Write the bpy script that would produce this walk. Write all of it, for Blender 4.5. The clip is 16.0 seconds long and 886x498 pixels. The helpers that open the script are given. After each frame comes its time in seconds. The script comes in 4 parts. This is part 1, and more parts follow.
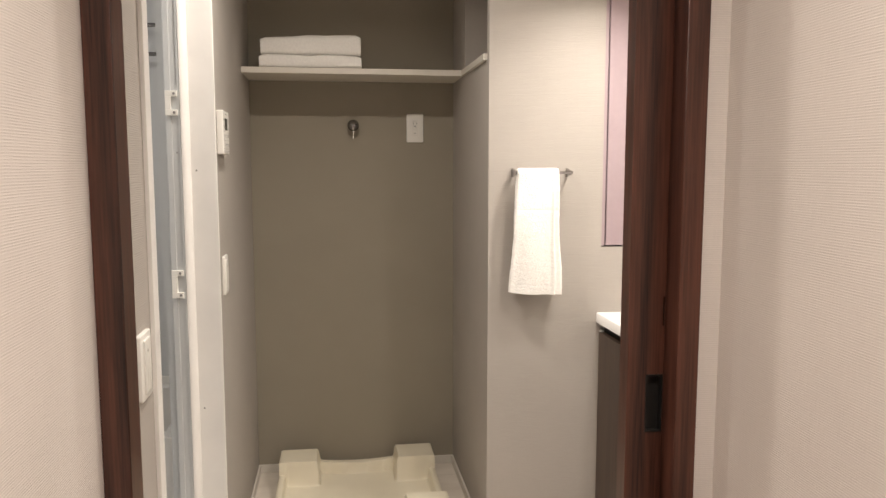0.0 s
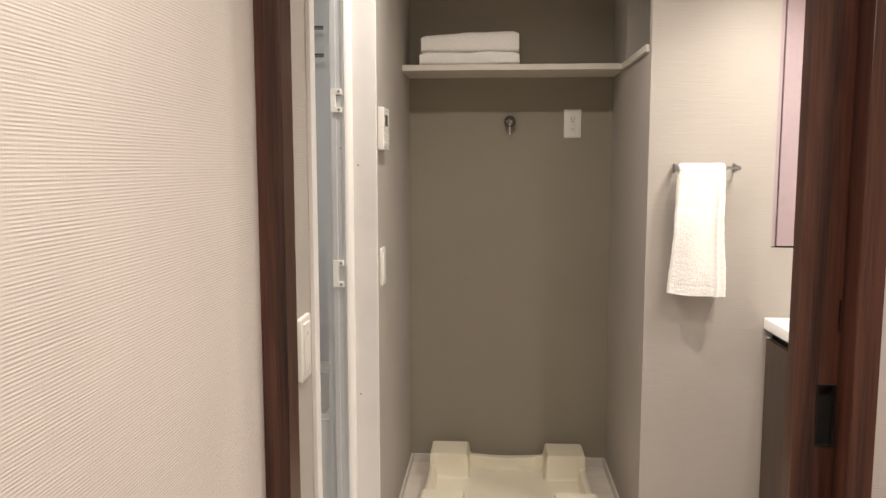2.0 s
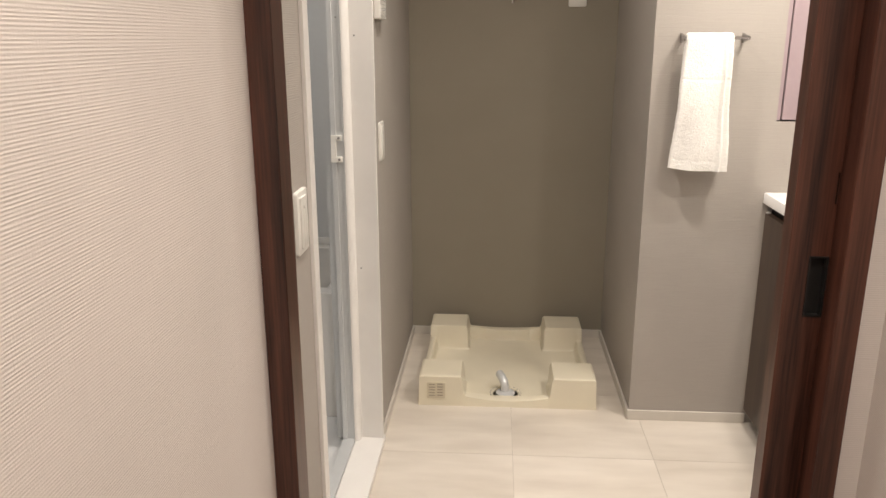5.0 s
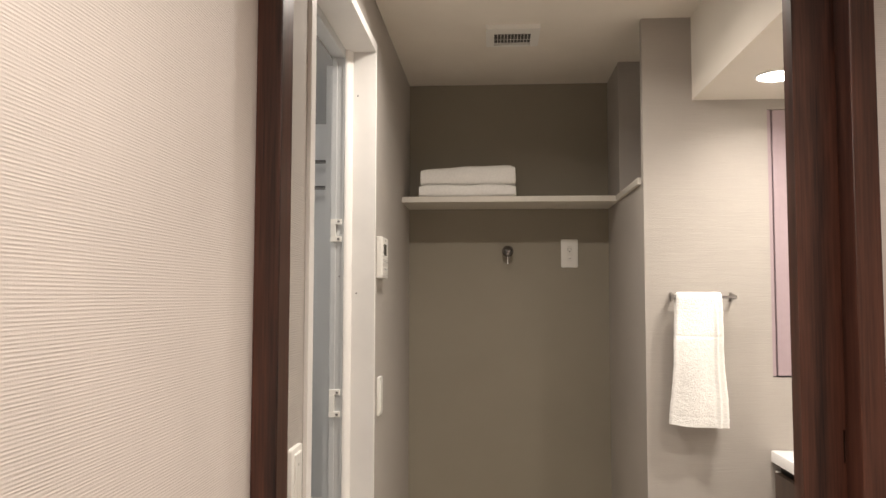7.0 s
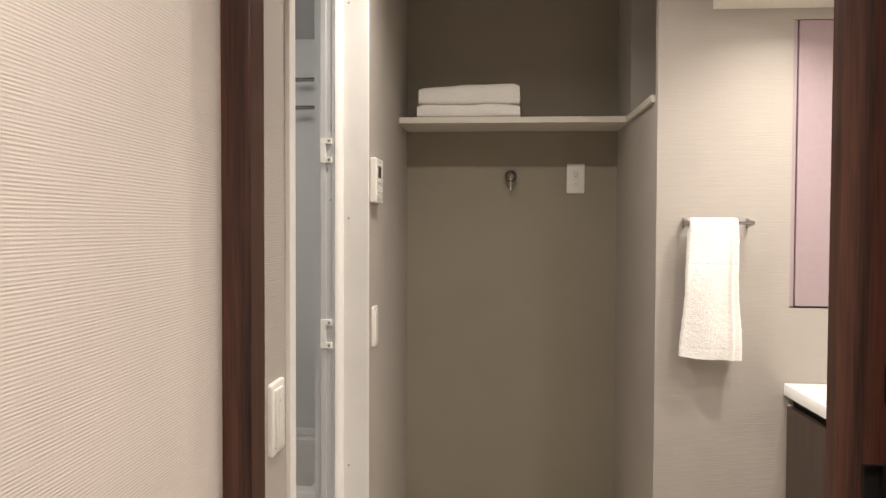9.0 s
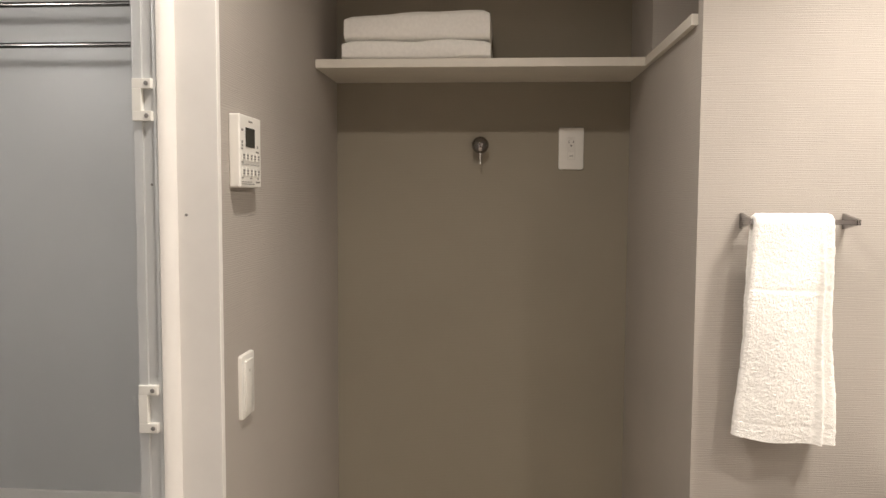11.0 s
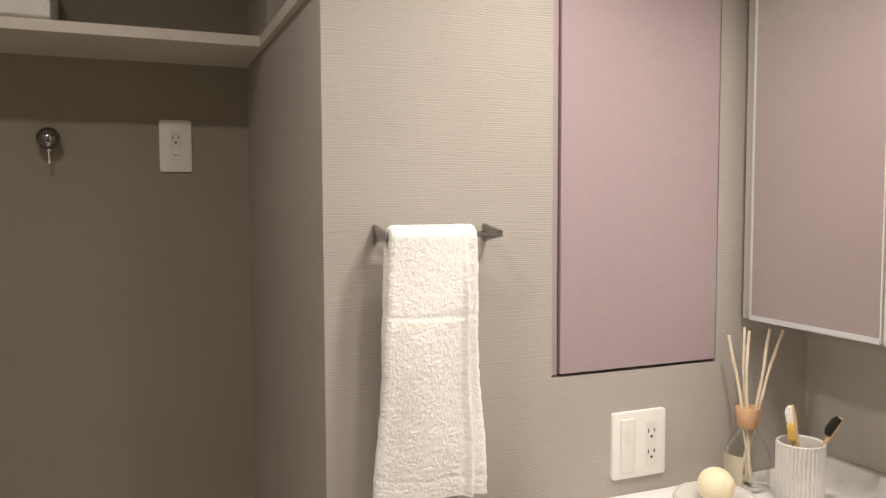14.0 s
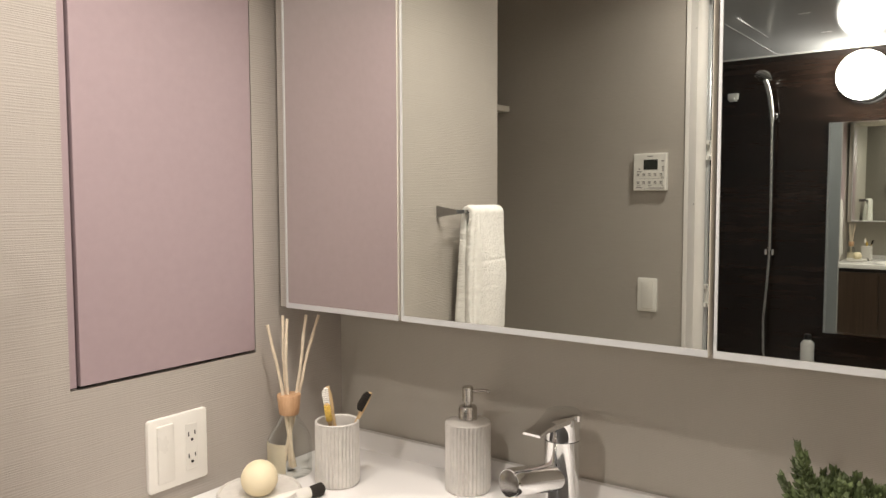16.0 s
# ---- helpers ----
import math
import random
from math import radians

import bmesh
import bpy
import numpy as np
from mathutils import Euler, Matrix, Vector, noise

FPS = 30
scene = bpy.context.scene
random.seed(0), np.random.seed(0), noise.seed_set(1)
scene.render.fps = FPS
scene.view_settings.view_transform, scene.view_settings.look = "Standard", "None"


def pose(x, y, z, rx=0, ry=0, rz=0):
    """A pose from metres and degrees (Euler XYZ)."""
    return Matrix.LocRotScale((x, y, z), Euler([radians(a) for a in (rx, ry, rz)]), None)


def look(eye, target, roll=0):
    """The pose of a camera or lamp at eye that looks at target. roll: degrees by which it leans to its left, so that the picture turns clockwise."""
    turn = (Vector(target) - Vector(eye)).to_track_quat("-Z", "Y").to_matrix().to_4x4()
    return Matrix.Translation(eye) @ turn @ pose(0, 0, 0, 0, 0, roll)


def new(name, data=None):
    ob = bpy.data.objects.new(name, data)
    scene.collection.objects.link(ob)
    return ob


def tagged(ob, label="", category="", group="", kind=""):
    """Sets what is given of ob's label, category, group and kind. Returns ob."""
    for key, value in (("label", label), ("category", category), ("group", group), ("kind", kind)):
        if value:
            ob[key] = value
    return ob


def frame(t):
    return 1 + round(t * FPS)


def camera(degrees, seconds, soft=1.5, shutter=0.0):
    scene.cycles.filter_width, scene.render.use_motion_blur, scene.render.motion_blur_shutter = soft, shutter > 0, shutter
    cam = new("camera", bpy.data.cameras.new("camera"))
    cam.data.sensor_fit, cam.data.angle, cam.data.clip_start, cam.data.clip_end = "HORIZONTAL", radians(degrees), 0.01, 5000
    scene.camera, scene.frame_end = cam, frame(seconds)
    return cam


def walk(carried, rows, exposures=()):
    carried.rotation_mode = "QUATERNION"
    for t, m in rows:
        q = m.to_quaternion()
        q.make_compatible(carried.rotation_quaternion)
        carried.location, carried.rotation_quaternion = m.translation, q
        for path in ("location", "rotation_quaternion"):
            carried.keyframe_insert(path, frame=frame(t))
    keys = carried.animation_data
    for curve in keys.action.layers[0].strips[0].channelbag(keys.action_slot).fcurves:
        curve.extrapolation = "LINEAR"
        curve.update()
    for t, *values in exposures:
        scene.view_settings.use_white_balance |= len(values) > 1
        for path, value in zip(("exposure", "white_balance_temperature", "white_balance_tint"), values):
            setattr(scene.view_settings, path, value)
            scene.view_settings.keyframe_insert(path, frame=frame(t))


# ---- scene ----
cam = camera(60.4, 16.0)
PATH = [
    (0, (0.396, 0.104, 1.323), (0.674, 2.072, 1.106), -0.0),
    (0.5, (0.392, 0.095, 1.323), (0.589, 2.073, 1.106), -0.0),
    (1, (0.395, 0.099, 1.32), (0.519, 2.083, 1.1), -0.0),
    (1.5, (0.398, 0.106, 1.316), (0.41, 2.094, 1.095), 0.0),
    (2, (0.407, 0.11, 1.311), (0.276, 2.094, 1.091), -0.0),
    (2.5, (0.42, 0.108, 1.312), (0.262, 2.09, 1.094), -0.0),
    (3, (0.418, 0.112, 1.303), (0.261, 2.093, 1.076), -0.1),
    (3.5, (0.414, 0.112, 1.304), (0.266, 2.073, 0.94), -0.2),
    (3.7, (0.416, 0.123, 1.3), (0.267, 2.062, 0.832), -0.2),
    (5.8, (0.423, 0.113, 1.303), (0.292, 2.035, 0.765), -0.1),
    (6, (0.441, 0.117, 1.291), (0.295, 2.068, 0.875), 0.0),
    (6.5, (0.437, 0.117, 1.291), (0.289, 2.109, 1.177), 0.2),
    (7, (0.418, 0.106, 1.305), (0.283, 2.098, 1.426), 0.1),
    (7.5, (0.43, 0.116, 1.302), (0.287, 2.101, 1.502), 0.3),
    (8, (0.436, 0.119, 1.292), (0.287, 2.104, 1.477), 0.4),
    (8.5, (0.411, 0.139, 1.284), (0.271, 2.134, 1.303), 0.3),
    (10.8, (0.512, 1.052, 1.338), (0.362, 3.042, 1.202), 0.1),
    (11, (0.521, 1.128, 1.344), (0.383, 3.118, 1.205), 0.3),
    (11.5, (0.575, 1.299, 1.372), (0.464, 3.291, 1.235), 0.1),
    (12, (0.608, 1.398, 1.356), (0.517, 3.391, 1.221), 0.2),
    (12.5, (0.606, 1.451, 1.35), (0.534, 3.445, 1.217), 0.2),
    (13, (0.616, 1.467, 1.343), (0.682, 3.462, 1.219), 0.2),
    (13.5, (0.628, 1.464, 1.352), (1.022, 3.42, 1.223), -0.3),
    (14, (0.635, 1.472, 1.35), (1.391, 3.32, 1.227), -0.2),
    (14.5, (0.645, 1.474, 1.358), (1.719, 3.157, 1.232), -0.3),
    (15, (0.663, 1.487, 1.352), (2.027, 2.944, 1.219), -0.2),
    (15.5, (0.679, 1.509, 1.342), (2.252, 2.737, 1.208), -0.1),
    (16, (0.702, 1.503, 1.334), (2.336, 2.649, 1.2), -0.2),
]
walk(cam, [(t, look(eye, target, roll)) for t, eye, target, roll in PATH],
     [(0, 0.28), (3, 0.24), (7, 0.15), (8.5, 0.2), (12.0, 0.11), (13.0, 0.13), (14.0, -0.26), (15.0, -0.42), (16, -0.29)])

# ---------------------------------------------------------------- world and light
world = bpy.data.worlds.new("world")
scene.world = world
world.use_nodes = True
world.node_tree.nodes["Background"].inputs[0].default_value = (0.02, 0.018, 0.015, 1)
world.node_tree.nodes["Background"].inputs[1].default_value = 0.3

WARM = (1.0, 0.91, 0.825)


def downlight_lamp(x, y, z, watts, size=0.055, color=WARM, spread=118):
    """The light of a recessed downlight, just under its lens."""
    data = bpy.data.lights.new("downlight_glow", "AREA")
    data.shape, data.size, data.energy, data.color = "DISK", size, watts, color
    data.spread = radians(spread)
    ob = new("downlight_glow", data)
    ob.matrix_world = pose(x, y, z)
    return ob


# x, y, z, watts, spread, lens radius: three over the basin, one over the washroom floor, one in the hallway
DOWNLIGHTS = [(1.235, 2.325, 1.939, 1.9, 148, 0.056), (1.360, 2.080, 1.939, 4.6, 148, 0.056), (1.235, 1.705, 1.939, 4.6, 154, 0.056),
              (0.40, 2.10, 2.214, 8.6, 156, 0.056), (0.58, 0.38, 2.40, 14.2, 124, 0.056)]
for dx, dy, dz, watts, cone, rad in DOWNLIGHTS:
    downlight_lamp(dx, dy, dz - 0.012, watts, rad * 1.4, spread=cone)
bath_glow = bpy.data.lights.new("bath_glow", "POINT")
bath_glow.energy, bath_glow.color, bath_glow.shadow_soft_size = 9.8, (1.0, 0.96, 0.92), 0.05
new("bath_glow", bath_glow).matrix_world = pose(-1.20, 2.045, 1.87)


# ---------------------------------------------------------------- materials
def nodes_of(name):
    m = bpy.data.materials.new(name)
    m.use_nodes = True
    return m, m.node_tree.nodes, m.node_tree.links, m.node_tree.nodes["Principled BSDF"]


def mix_color(n, l, fac, a, b):
    mx = n.new("ShaderNodeMix")
    mx.data_type = "RGBA"
    l.new(fac, mx.inputs[0])
    mx.inputs[6].default_value, mx.inputs[7].default_value = (*a, 1), (*b, 1)
    return mx.outputs[2]


def noise_node(n, l, scale, stretch=(1, 1, 1), detail=4.0, rough=0.55, coords="Object", shift=(0, 0, 0)):
    tc, mp, nz = n.new("ShaderNodeTexCoord"), n.new("ShaderNodeMapping"), n.new("ShaderNodeTexNoise")
    mp.inputs["Scale"].default_value = stretch
    mp.inputs["Location"].default_value = shift
    nz.inputs["Scale"].default_value, nz.inputs["Detail"].default_value, nz.inputs["Roughness"].default_value = scale, detail, rough
    l.new(tc.outputs[coords], mp.inputs[0])
    l.new(mp.outputs[0], nz.inputs[0])
    return nz.outputs[0]


def ramp(n, l, value, lo, hi):
    r = n.new("ShaderNodeMapRange")
    l.new(value, r.inputs[0])
    r.inputs[1].default_value, r.inputs[2].default_value = lo, hi
    return r.outputs[0]


def add_bump(n, l, bsdf, height, strength, distance, before=None):
    b = n.new("ShaderNodeBump")
    b.inputs["Strength"].default_value, b.inputs["Distance"].default_value = strength, distance
    l.new(height, b.inputs["Height"])
    if before:
        l.new(before, b.inputs["Normal"])
    l.new(b.outputs[0], bsdf.inputs["Normal"])
    return b.outputs[0]


def plain(name, color, rough=0.5, metal=0.0, vary=0.06, scale=30.0, bump=0.0, spec=0.5):
    m, n, l, b = nodes_of(name)
    dark = tuple(c * (1 - vary) for c in color)
    light = tuple(min(1, c * (1 + vary)) for c in color)
    f = ramp(n, l, noise_node(n, l, scale), 0.3, 0.7)
    l.new(mix_color(n, l, f, dark, light), b.inputs["Base Color"])
    r = n.new("ShaderNodeMapRange")
    l.new(noise_node(n, l, scale * 0.3), r.inputs[0])
    r.inputs[3].default_value, r.inputs[4].default_value = max(0, rough - 0.05), min(1, rough + 0.05)
    l.new(r.outputs[0], b.inputs["Roughness"])
    b.inputs["Metallic"].default_value = metal
    b.inputs["Specular IOR Level"].default_value = spec
    if bump:
        add_bump(n, l, b, noise_node(n, l, scale * 8), bump, 0.001)
    return m


def math_node(n, l, op, a, b, c=None):
    """One arithmetic node; a, b and c are sockets or numbers."""
    q = n.new("ShaderNodeMath")
    q.operation = op
    for k, v in enumerate((a, b, c)):
        if v is None:
            continue
        if isinstance(v, (int, float)):
            q.inputs[k].default_value = v
        else:
            l.new(v, q.inputs[k])
    return q.outputs[0]


def wallpaper(name, color, pitch=0.0036, depth=0.0011, strength=0.5, contrast=0.05, run=30.0, broken=0.6, wander=1.6):
    """Linen-look vinyl wallpaper: straight fine ribs that swell and break off, crossed by faint upright threads, over a soft grain."""
    m, n, l, b = nodes_of(name)
    tc, sep = n.new("ShaderNodeTexCoord"), n.new("ShaderNodeSeparateXYZ")
    l.new(tc.outputs["Object"], sep.inputs[0])
    drift = noise_node(n, l, 1.0, (4, 4, 55), 2.0)
    phase = math_node(n, l, "MULTIPLY_ADD", sep.outputs[2], 2 * math.pi / pitch, math_node(n, l, "MULTIPLY", drift, wander * 4))
    rib = math_node(n, l, "SINE", phase, 0.0)
    swell = ramp(n, l, noise_node(n, l, 1.0, (run, run, 0.8 / pitch), 2.0, 0.6), 0.32, 0.62)
    rib = math_node(n, l, "MULTIPLY", rib, math_node(n, l, "MULTIPLY_ADD", swell, broken, 1 - broken))
    grain = noise_node(n, l, 1.0, (420, 420, 520), 2.0)
    thread = noise_node(n, l, 1.0, (260, 260, 14), 2.0)
    height = math_node(n, l, "MULTIPLY_ADD", grain, 0.9, math_node(n, l, "MULTIPLY_ADD", thread, 0.65, rib))
    mott = noise_node(n, l, 3.5, (1, 1, 1), 5.0)
    c1 = mix_color(n, l, ramp(n, l, mott, 0.3, 0.7), tuple(c * 0.965 for c in color), tuple(c * 1.03 for c in color))
    mx = n.new("ShaderNodeMix")
    mx.data_type, mx.blend_type = "RGBA", "MULTIPLY"
    mx.inputs[0].default_value = 1.0
    l.new(c1, mx.inputs[6])
    lo = 1 - contrast
    l.new(mix_color(n, l, ramp(n, l, height, -0.3, 1.6), (lo, lo * 0.995, lo * 0.985), (1, 1, 1)), mx.inputs[7])
    l.new(mx.outputs[2], b.inputs["Base Color"])
    b.inputs["Roughness"].default_value = 0.72
    b.inputs["Specular IOR Level"].default_value = 0.3
    add_bump(n, l, b, height, strength, depth * 0.5)
    return m


def wood(name, dark, light, grain=(33, 37, 1.0), rough=0.42, stripe=1.0, bump=0.15):
    """Printed or veneered wood with the grain along the small component of grain."""
    m, n, l, b = nodes_of(name)
    broad = noise_node(n, l, 1.0, grain, 5.0, 0.6, shift=(4.37, 2.71, 0.6))
    fine = noise_node(n, l, 1.0, tuple(g * 9 for g in grain), 3.0)
    add = n.new("ShaderNodeMath")
    add.operation = "MULTIPLY_ADD"
    l.new(fine, add.inputs[0])
    add.inputs[1].default_value = 0.55
    l.new(broad, add.inputs[2])
    f = ramp(n, l, add.outputs[0], 0.77 - 0.24 * stripe, 0.77 + 0.24 * stripe)
    l.new(mix_color(n, l, f, dark, light), b.inputs["Base Color"])
    b.inputs["Roughness"].default_value = rough
    if bump:
        add_bump(n, l, b, fine, bump, 0.0006)
    return m


def stone_tile(name, dark, light):
    """Stone-look vinyl: long pale streaks over soft clouds, each tile with its own tone and drift."""
    m, n, l, b = nodes_of(name)
    info, tc, mp = n.new("ShaderNodeObjectInfo"), n.new("ShaderNodeTexCoord"), n.new("ShaderNodeMapping")
    shift = n.new("ShaderNodeCombineXYZ")
    l.new(math_node(n, l, "MULTIPLY", info.outputs["Random"], 37.0), shift.inputs[0])
    l.new(math_node(n, l, "MULTIPLY", info.outputs["Random"], 91.0), shift.inputs[1])
    l.new(tc.outputs["Object"], mp.inputs[0])
    l.new(shift.outputs[0], mp.inputs[1])
    mp.inputs["Scale"].default_value = (2.2, 9.0, 1.0)
    streak, cloud = n.new("ShaderNodeTexNoise"), n.new("ShaderNodeTexNoise")
    streak.inputs["Scale"].default_value, streak.inputs["Detail"].default_value = 1.6, 6.0
    cloud.inputs["Scale"].default_value, cloud.inputs["Detail"].default_value = 0.5, 3.0
    l.new(mp.outputs[0], streak.inputs[0])
    l.new(mp.outputs[0], cloud.inputs[0])
    f = math_node(n, l, "MULTIPLY_ADD", cloud.outputs[0], 0.6, math_node(n, l, "MULTIPLY", streak.outputs[0], 0.7))
    f = math_node(n, l, "MULTIPLY_ADD", info.outputs["Random"], 0.10, f)
    l.new(mix_color(n, l, ramp(n, l, f, 0.50, 0.88), dark, light), b.inputs["Base Color"])
    b.inputs["Roughness"].default_value = 0.40
    add_bump(n, l, b, noise_node(n, l, 160), 0.12, 0.0005)
    return m


def glow(name, color, strength):
    m, n, l, b = nodes_of(name)
    b.inputs["Base Color"].default_value = (*color, 1)
    b.inputs["Emission Color"].default_value = (*color, 1)
    b.inputs["Emission Strength"].default_value = strength
    return m


def glass(name):
    """Thin clear glass: see-through, with gloss that grows at the rim."""
    m, n, l, b = nodes_of(name)
    clear, gloss, fres, mx = n.new("ShaderNodeBsdfTransparent"), n.new("ShaderNodeBsdfGlossy"), n.new("ShaderNodeFresnel"), n.new("ShaderNodeMixShader")
    clear.inputs[0].default_value = (0.965, 0.975, 0.965, 1)
    gloss.inputs["Roughness"].default_value = 0.03
    fres.inputs[0].default_value = 1.2
    weak = n.new("ShaderNodeMath")
    weak.operation = "MULTIPLY"
    weak.inputs[1].default_value = 0.35
    l.new(fres.outputs[0], weak.inputs[0])
    l.new(weak.outputs[0], mx.inputs[0])
    l.new(clear.outputs[0], mx.inputs[1])
    l.new(gloss.outputs[0], mx.inputs[2])
    l.new(mx.outputs[0], n["Material Output"].inputs[0])
    return m


M_PAPER = wallpaper("greige_wallpaper", (0.435, 0.40, 0.362), 0.0037, 0.0011, 0.30, 0.12, 22, 1.0, 5.0)
# greige paper with the recess's shade put into its darker colour
M_BACK = wallpaper("smooth_greige_wallpaper_shaded", (0.305, 0.273, 0.218), 0.0045, 0.0007, 0.18, 0.06, 30, 0.8)
M_HALL = wallpaper("cream_wallpaper", (0.70, 0.64, 0.595), 0.0036, 0.0011, 0.33, 0.11, 34, 0.9, 1.6)
M_CEIL = wallpaper("ceiling_paper", (0.80, 0.745, 0.665), 0.008, 0.0003, 0.12, 0.03)
M_WHITE = plain("white_paint", (0.78, 0.755, 0.72), 0.4, vary=0.02, scale=12)
M_TRIM = plain("white_trim", (0.81, 0.785, 0.75), 0.35, vary=0.03, scale=9, bump=0.03)
M_PANEL = wallpaper("fine_grey_wallpaper", (0.49, 0.46, 0.405), 0.0026, 0.0006, 0.25, 0.10, 60, 0.9)
M_SKIRT = plain("greige_vinyl_skirting", (0.63, 0.59, 0.53), 0.4, vary=0.03, scale=14)
M_PLASTIC = plain("white_plastic", (0.80, 0.78, 0.73), 0.32, vary=0.015, scale=40)
M_PLASTIC2 = plain("white_plastic_key", (0.74, 0.72, 0.67), 0.28, vary=0.015, scale=40)
M_GREY = plain("grey_print", (0.22, 0.21, 0.20), 0.5)
M_BLACK = plain("black_plastic", (0.012, 0.011, 0.010), 0.35)
M_LCD = plain("dark_display", (0.035, 0.038, 0.034), 0.15)
M_CHROME = plain("chrome", (0.82, 0.82, 0.82), 0.06, 1.0, vary=0.01)
# chrome darkened in its colour, standing in for dark surroundings it would reflect
M_BAR = plain("chrome_dark_reflection", (0.31, 0.30, 0.30), 0.05, 1.0, vary=0.02)
M_RODS = plain("rod_steel", (0.30, 0.29, 0.28), 0.2, 1.0, vary=0.03)
M_STEEL = plain("satin_steel", (0.55, 0.53, 0.50), 0.22, 1.0, vary=0.03)
M_ALU = plain("pale_aluminium", (0.62, 0.63, 0.63), 0.38, 0.3, vary=0.02)
M_WALNUT = wood("dark_walnut", (0.008, 0.0025, 0.0016), (0.112, 0.041, 0.026), rough=0.34)
M_VANITY = wood("vanity_walnut", (0.035, 0.022, 0.014), (0.085, 0.052, 0.034))
M_BATHWOOD = wood("bath_wood_panel", (0.006, 0.004, 0.003), (0.028, 0.016, 0.011), (1.2, 1.2, 22), 0.16, bump=0.0)
M_BATHWALL = plain("bath_panel", (0.62, 0.62, 0.615), 0.38, vary=0.02, scale=3)
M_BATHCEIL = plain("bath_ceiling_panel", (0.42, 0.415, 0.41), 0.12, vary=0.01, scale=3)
M_PINK = plain("mauve_laminate", (0.365, 0.283, 0.300), 0.42, vary=0.025, scale=60, bump=0.02)
M_SHELF = plain("off_white_melamine", (0.66, 0.62, 0.55), 0.45, vary=0.03, scale=22)
M_PAN = plain("cream_plastic_pan", (0.75, 0.69, 0.545), 0.3, vary=0.03, scale=8)
M_COUNTER = plain("white_basin_resin", (0.88, 0.865, 0.85), 0.12, vary=0.015, scale=6)
M_MIRROR = plain("mirror", (0.80, 0.825, 0.79), 0.0, 1.0, vary=0.0)
M_MIRROR.node_tree.nodes["Principled BSDF"].inputs["Roughness"].default_value = 0.0
for link in list(M_MIRROR.node_tree.links):
    if link.to_socket.name == "Roughness":
        M_MIRROR.node_tree.links.remove(link)
M_TOWEL = plain("white_terry", (0.86, 0.84, 0.80), 0.95, vary=0.04, scale=110, bump=0.6, spec=0.1)
M_LENS = glow("lamp_lens", (1.0, 0.93, 0.82), 16.0)
M_GLOBE = glow("bath_globe", (1.0, 0.94, 0.86), 14.0)
M_CERAMIC = plain("speckled_ceramic", (0.66, 0.635, 0.595), 0.55, vary=0.06, scale=70, bump=0.06)
M_SOAP = plain("cream_soap", (0.82, 0.72, 0.50), 0.5, vary=0.03, scale=20)
M_REED = plain("pale_reed", (0.72, 0.62, 0.48), 0.8, vary=0.1, scale=60)
M_COLLAR = wood("beech_collar", (0.50, 0.29, 0.15), (0.66, 0.42, 0.25), (60, 60, 8), 0.55)
M_BAMBOO = wood("bamboo", (0.52, 0.36, 0.18), (0.70, 0.52, 0.30), (120, 120, 12), 0.5)
M_GLASS = glass("clear_glass")
M_LABEL = plain("cream_label", (0.80, 0.74, 0.58), 0.7, vary=0.05, scale=50)
M_BRISTLE = plain("charcoal_bristle", (0.02, 0.016, 0.012), 0.9, vary=0.2, scale=300)
M_BRISTLEW = plain("white_bristle", (0.74, 0.72, 0.68), 0.8, vary=0.08, scale=300)
M_BRISTLEY = plain("yellow_bristle", (0.66, 0.45, 0.10), 0.8, vary=0.1, scale=300)
M_LEAF = plain("conifer_leaf", (0.105, 0.138, 0.055), 0.5, vary=0.5, scale=45)
M_FLOOR = stone_tile("stone_vinyl", (0.60, 0.54, 0.465), (0.75, 0.69, 0.61))
M_JOINT = plain("tile_joint", (0.50, 0.45, 0.39), 0.7, vary=0.06, scale=40)
M_DARKFLOOR = plain("hall_floor_wood", (0.20, 0.13, 0.085), 0.4, vary=0.2, scale=6)


# ---------------------------------------------------------------- mesh tools
def mesh_ob(name, bm, mat, parent=None, smooth=False, at=None):
    me = bpy.data.meshes.new(name)
    bmesh.ops.recalc_face_normals(bm, faces=bm.faces)
    if smooth:
        for e in bm.edges:
            if len(e.link_faces) == 2 and e.calc_face_angle(0.0) > 0.62:
                e.smooth = False
    bm.to_mesh(me)
    bm.free()
    for p in me.polygons:
        p.use_smooth = smooth
    me.materials.append(mat)
    ob = new(name, me)
    if parent:
        ob.parent = parent
    if at is not None:
        ob.matrix_basis = at
    return ob


def add_box(bm, x0, x1, y0, y1, z0, z1, bevel=0.0, seg=2):
    vs = [bm.verts.new((x, y, z)) for x in (x0, x1) for y in (y0, y1) for z in (z0, z1)]
    faces = [bm.faces.new([vs[i] for i in q]) for q in ((0, 1, 3, 2), (4, 6, 7, 5), (0, 4, 5, 1), (2, 3, 7, 6), (0, 2, 6, 4), (1, 5, 7, 3))]
    if bevel:
        edges = list({e for f in faces for e in f.edges})
        bmesh.ops.bevel(bm, geom=edges, offset=bevel, segments=seg, affect="EDGES", profile=0.5)
    return bm


def box(name, x0, x1, y0, y1, z0, z1, mat, parent=None, bevel=0.0, seg=2):
    bm = bmesh.new()
    add_box(bm, x0, x1, y0, y1, z0, z1, bevel, seg)
    return mesh_ob(name, bm, mat, parent, bevel > 0.004)


def boxes(name, rows, mat, parent=None, bevel=0.0):
    bm = bmesh.new()
    for r in rows:
        add_box(bm, *r, bevel)
    return mesh_ob(name, bm, mat, parent)


def structure(ob, label, category):
    return tagged(ob, label, category, kind="structure")


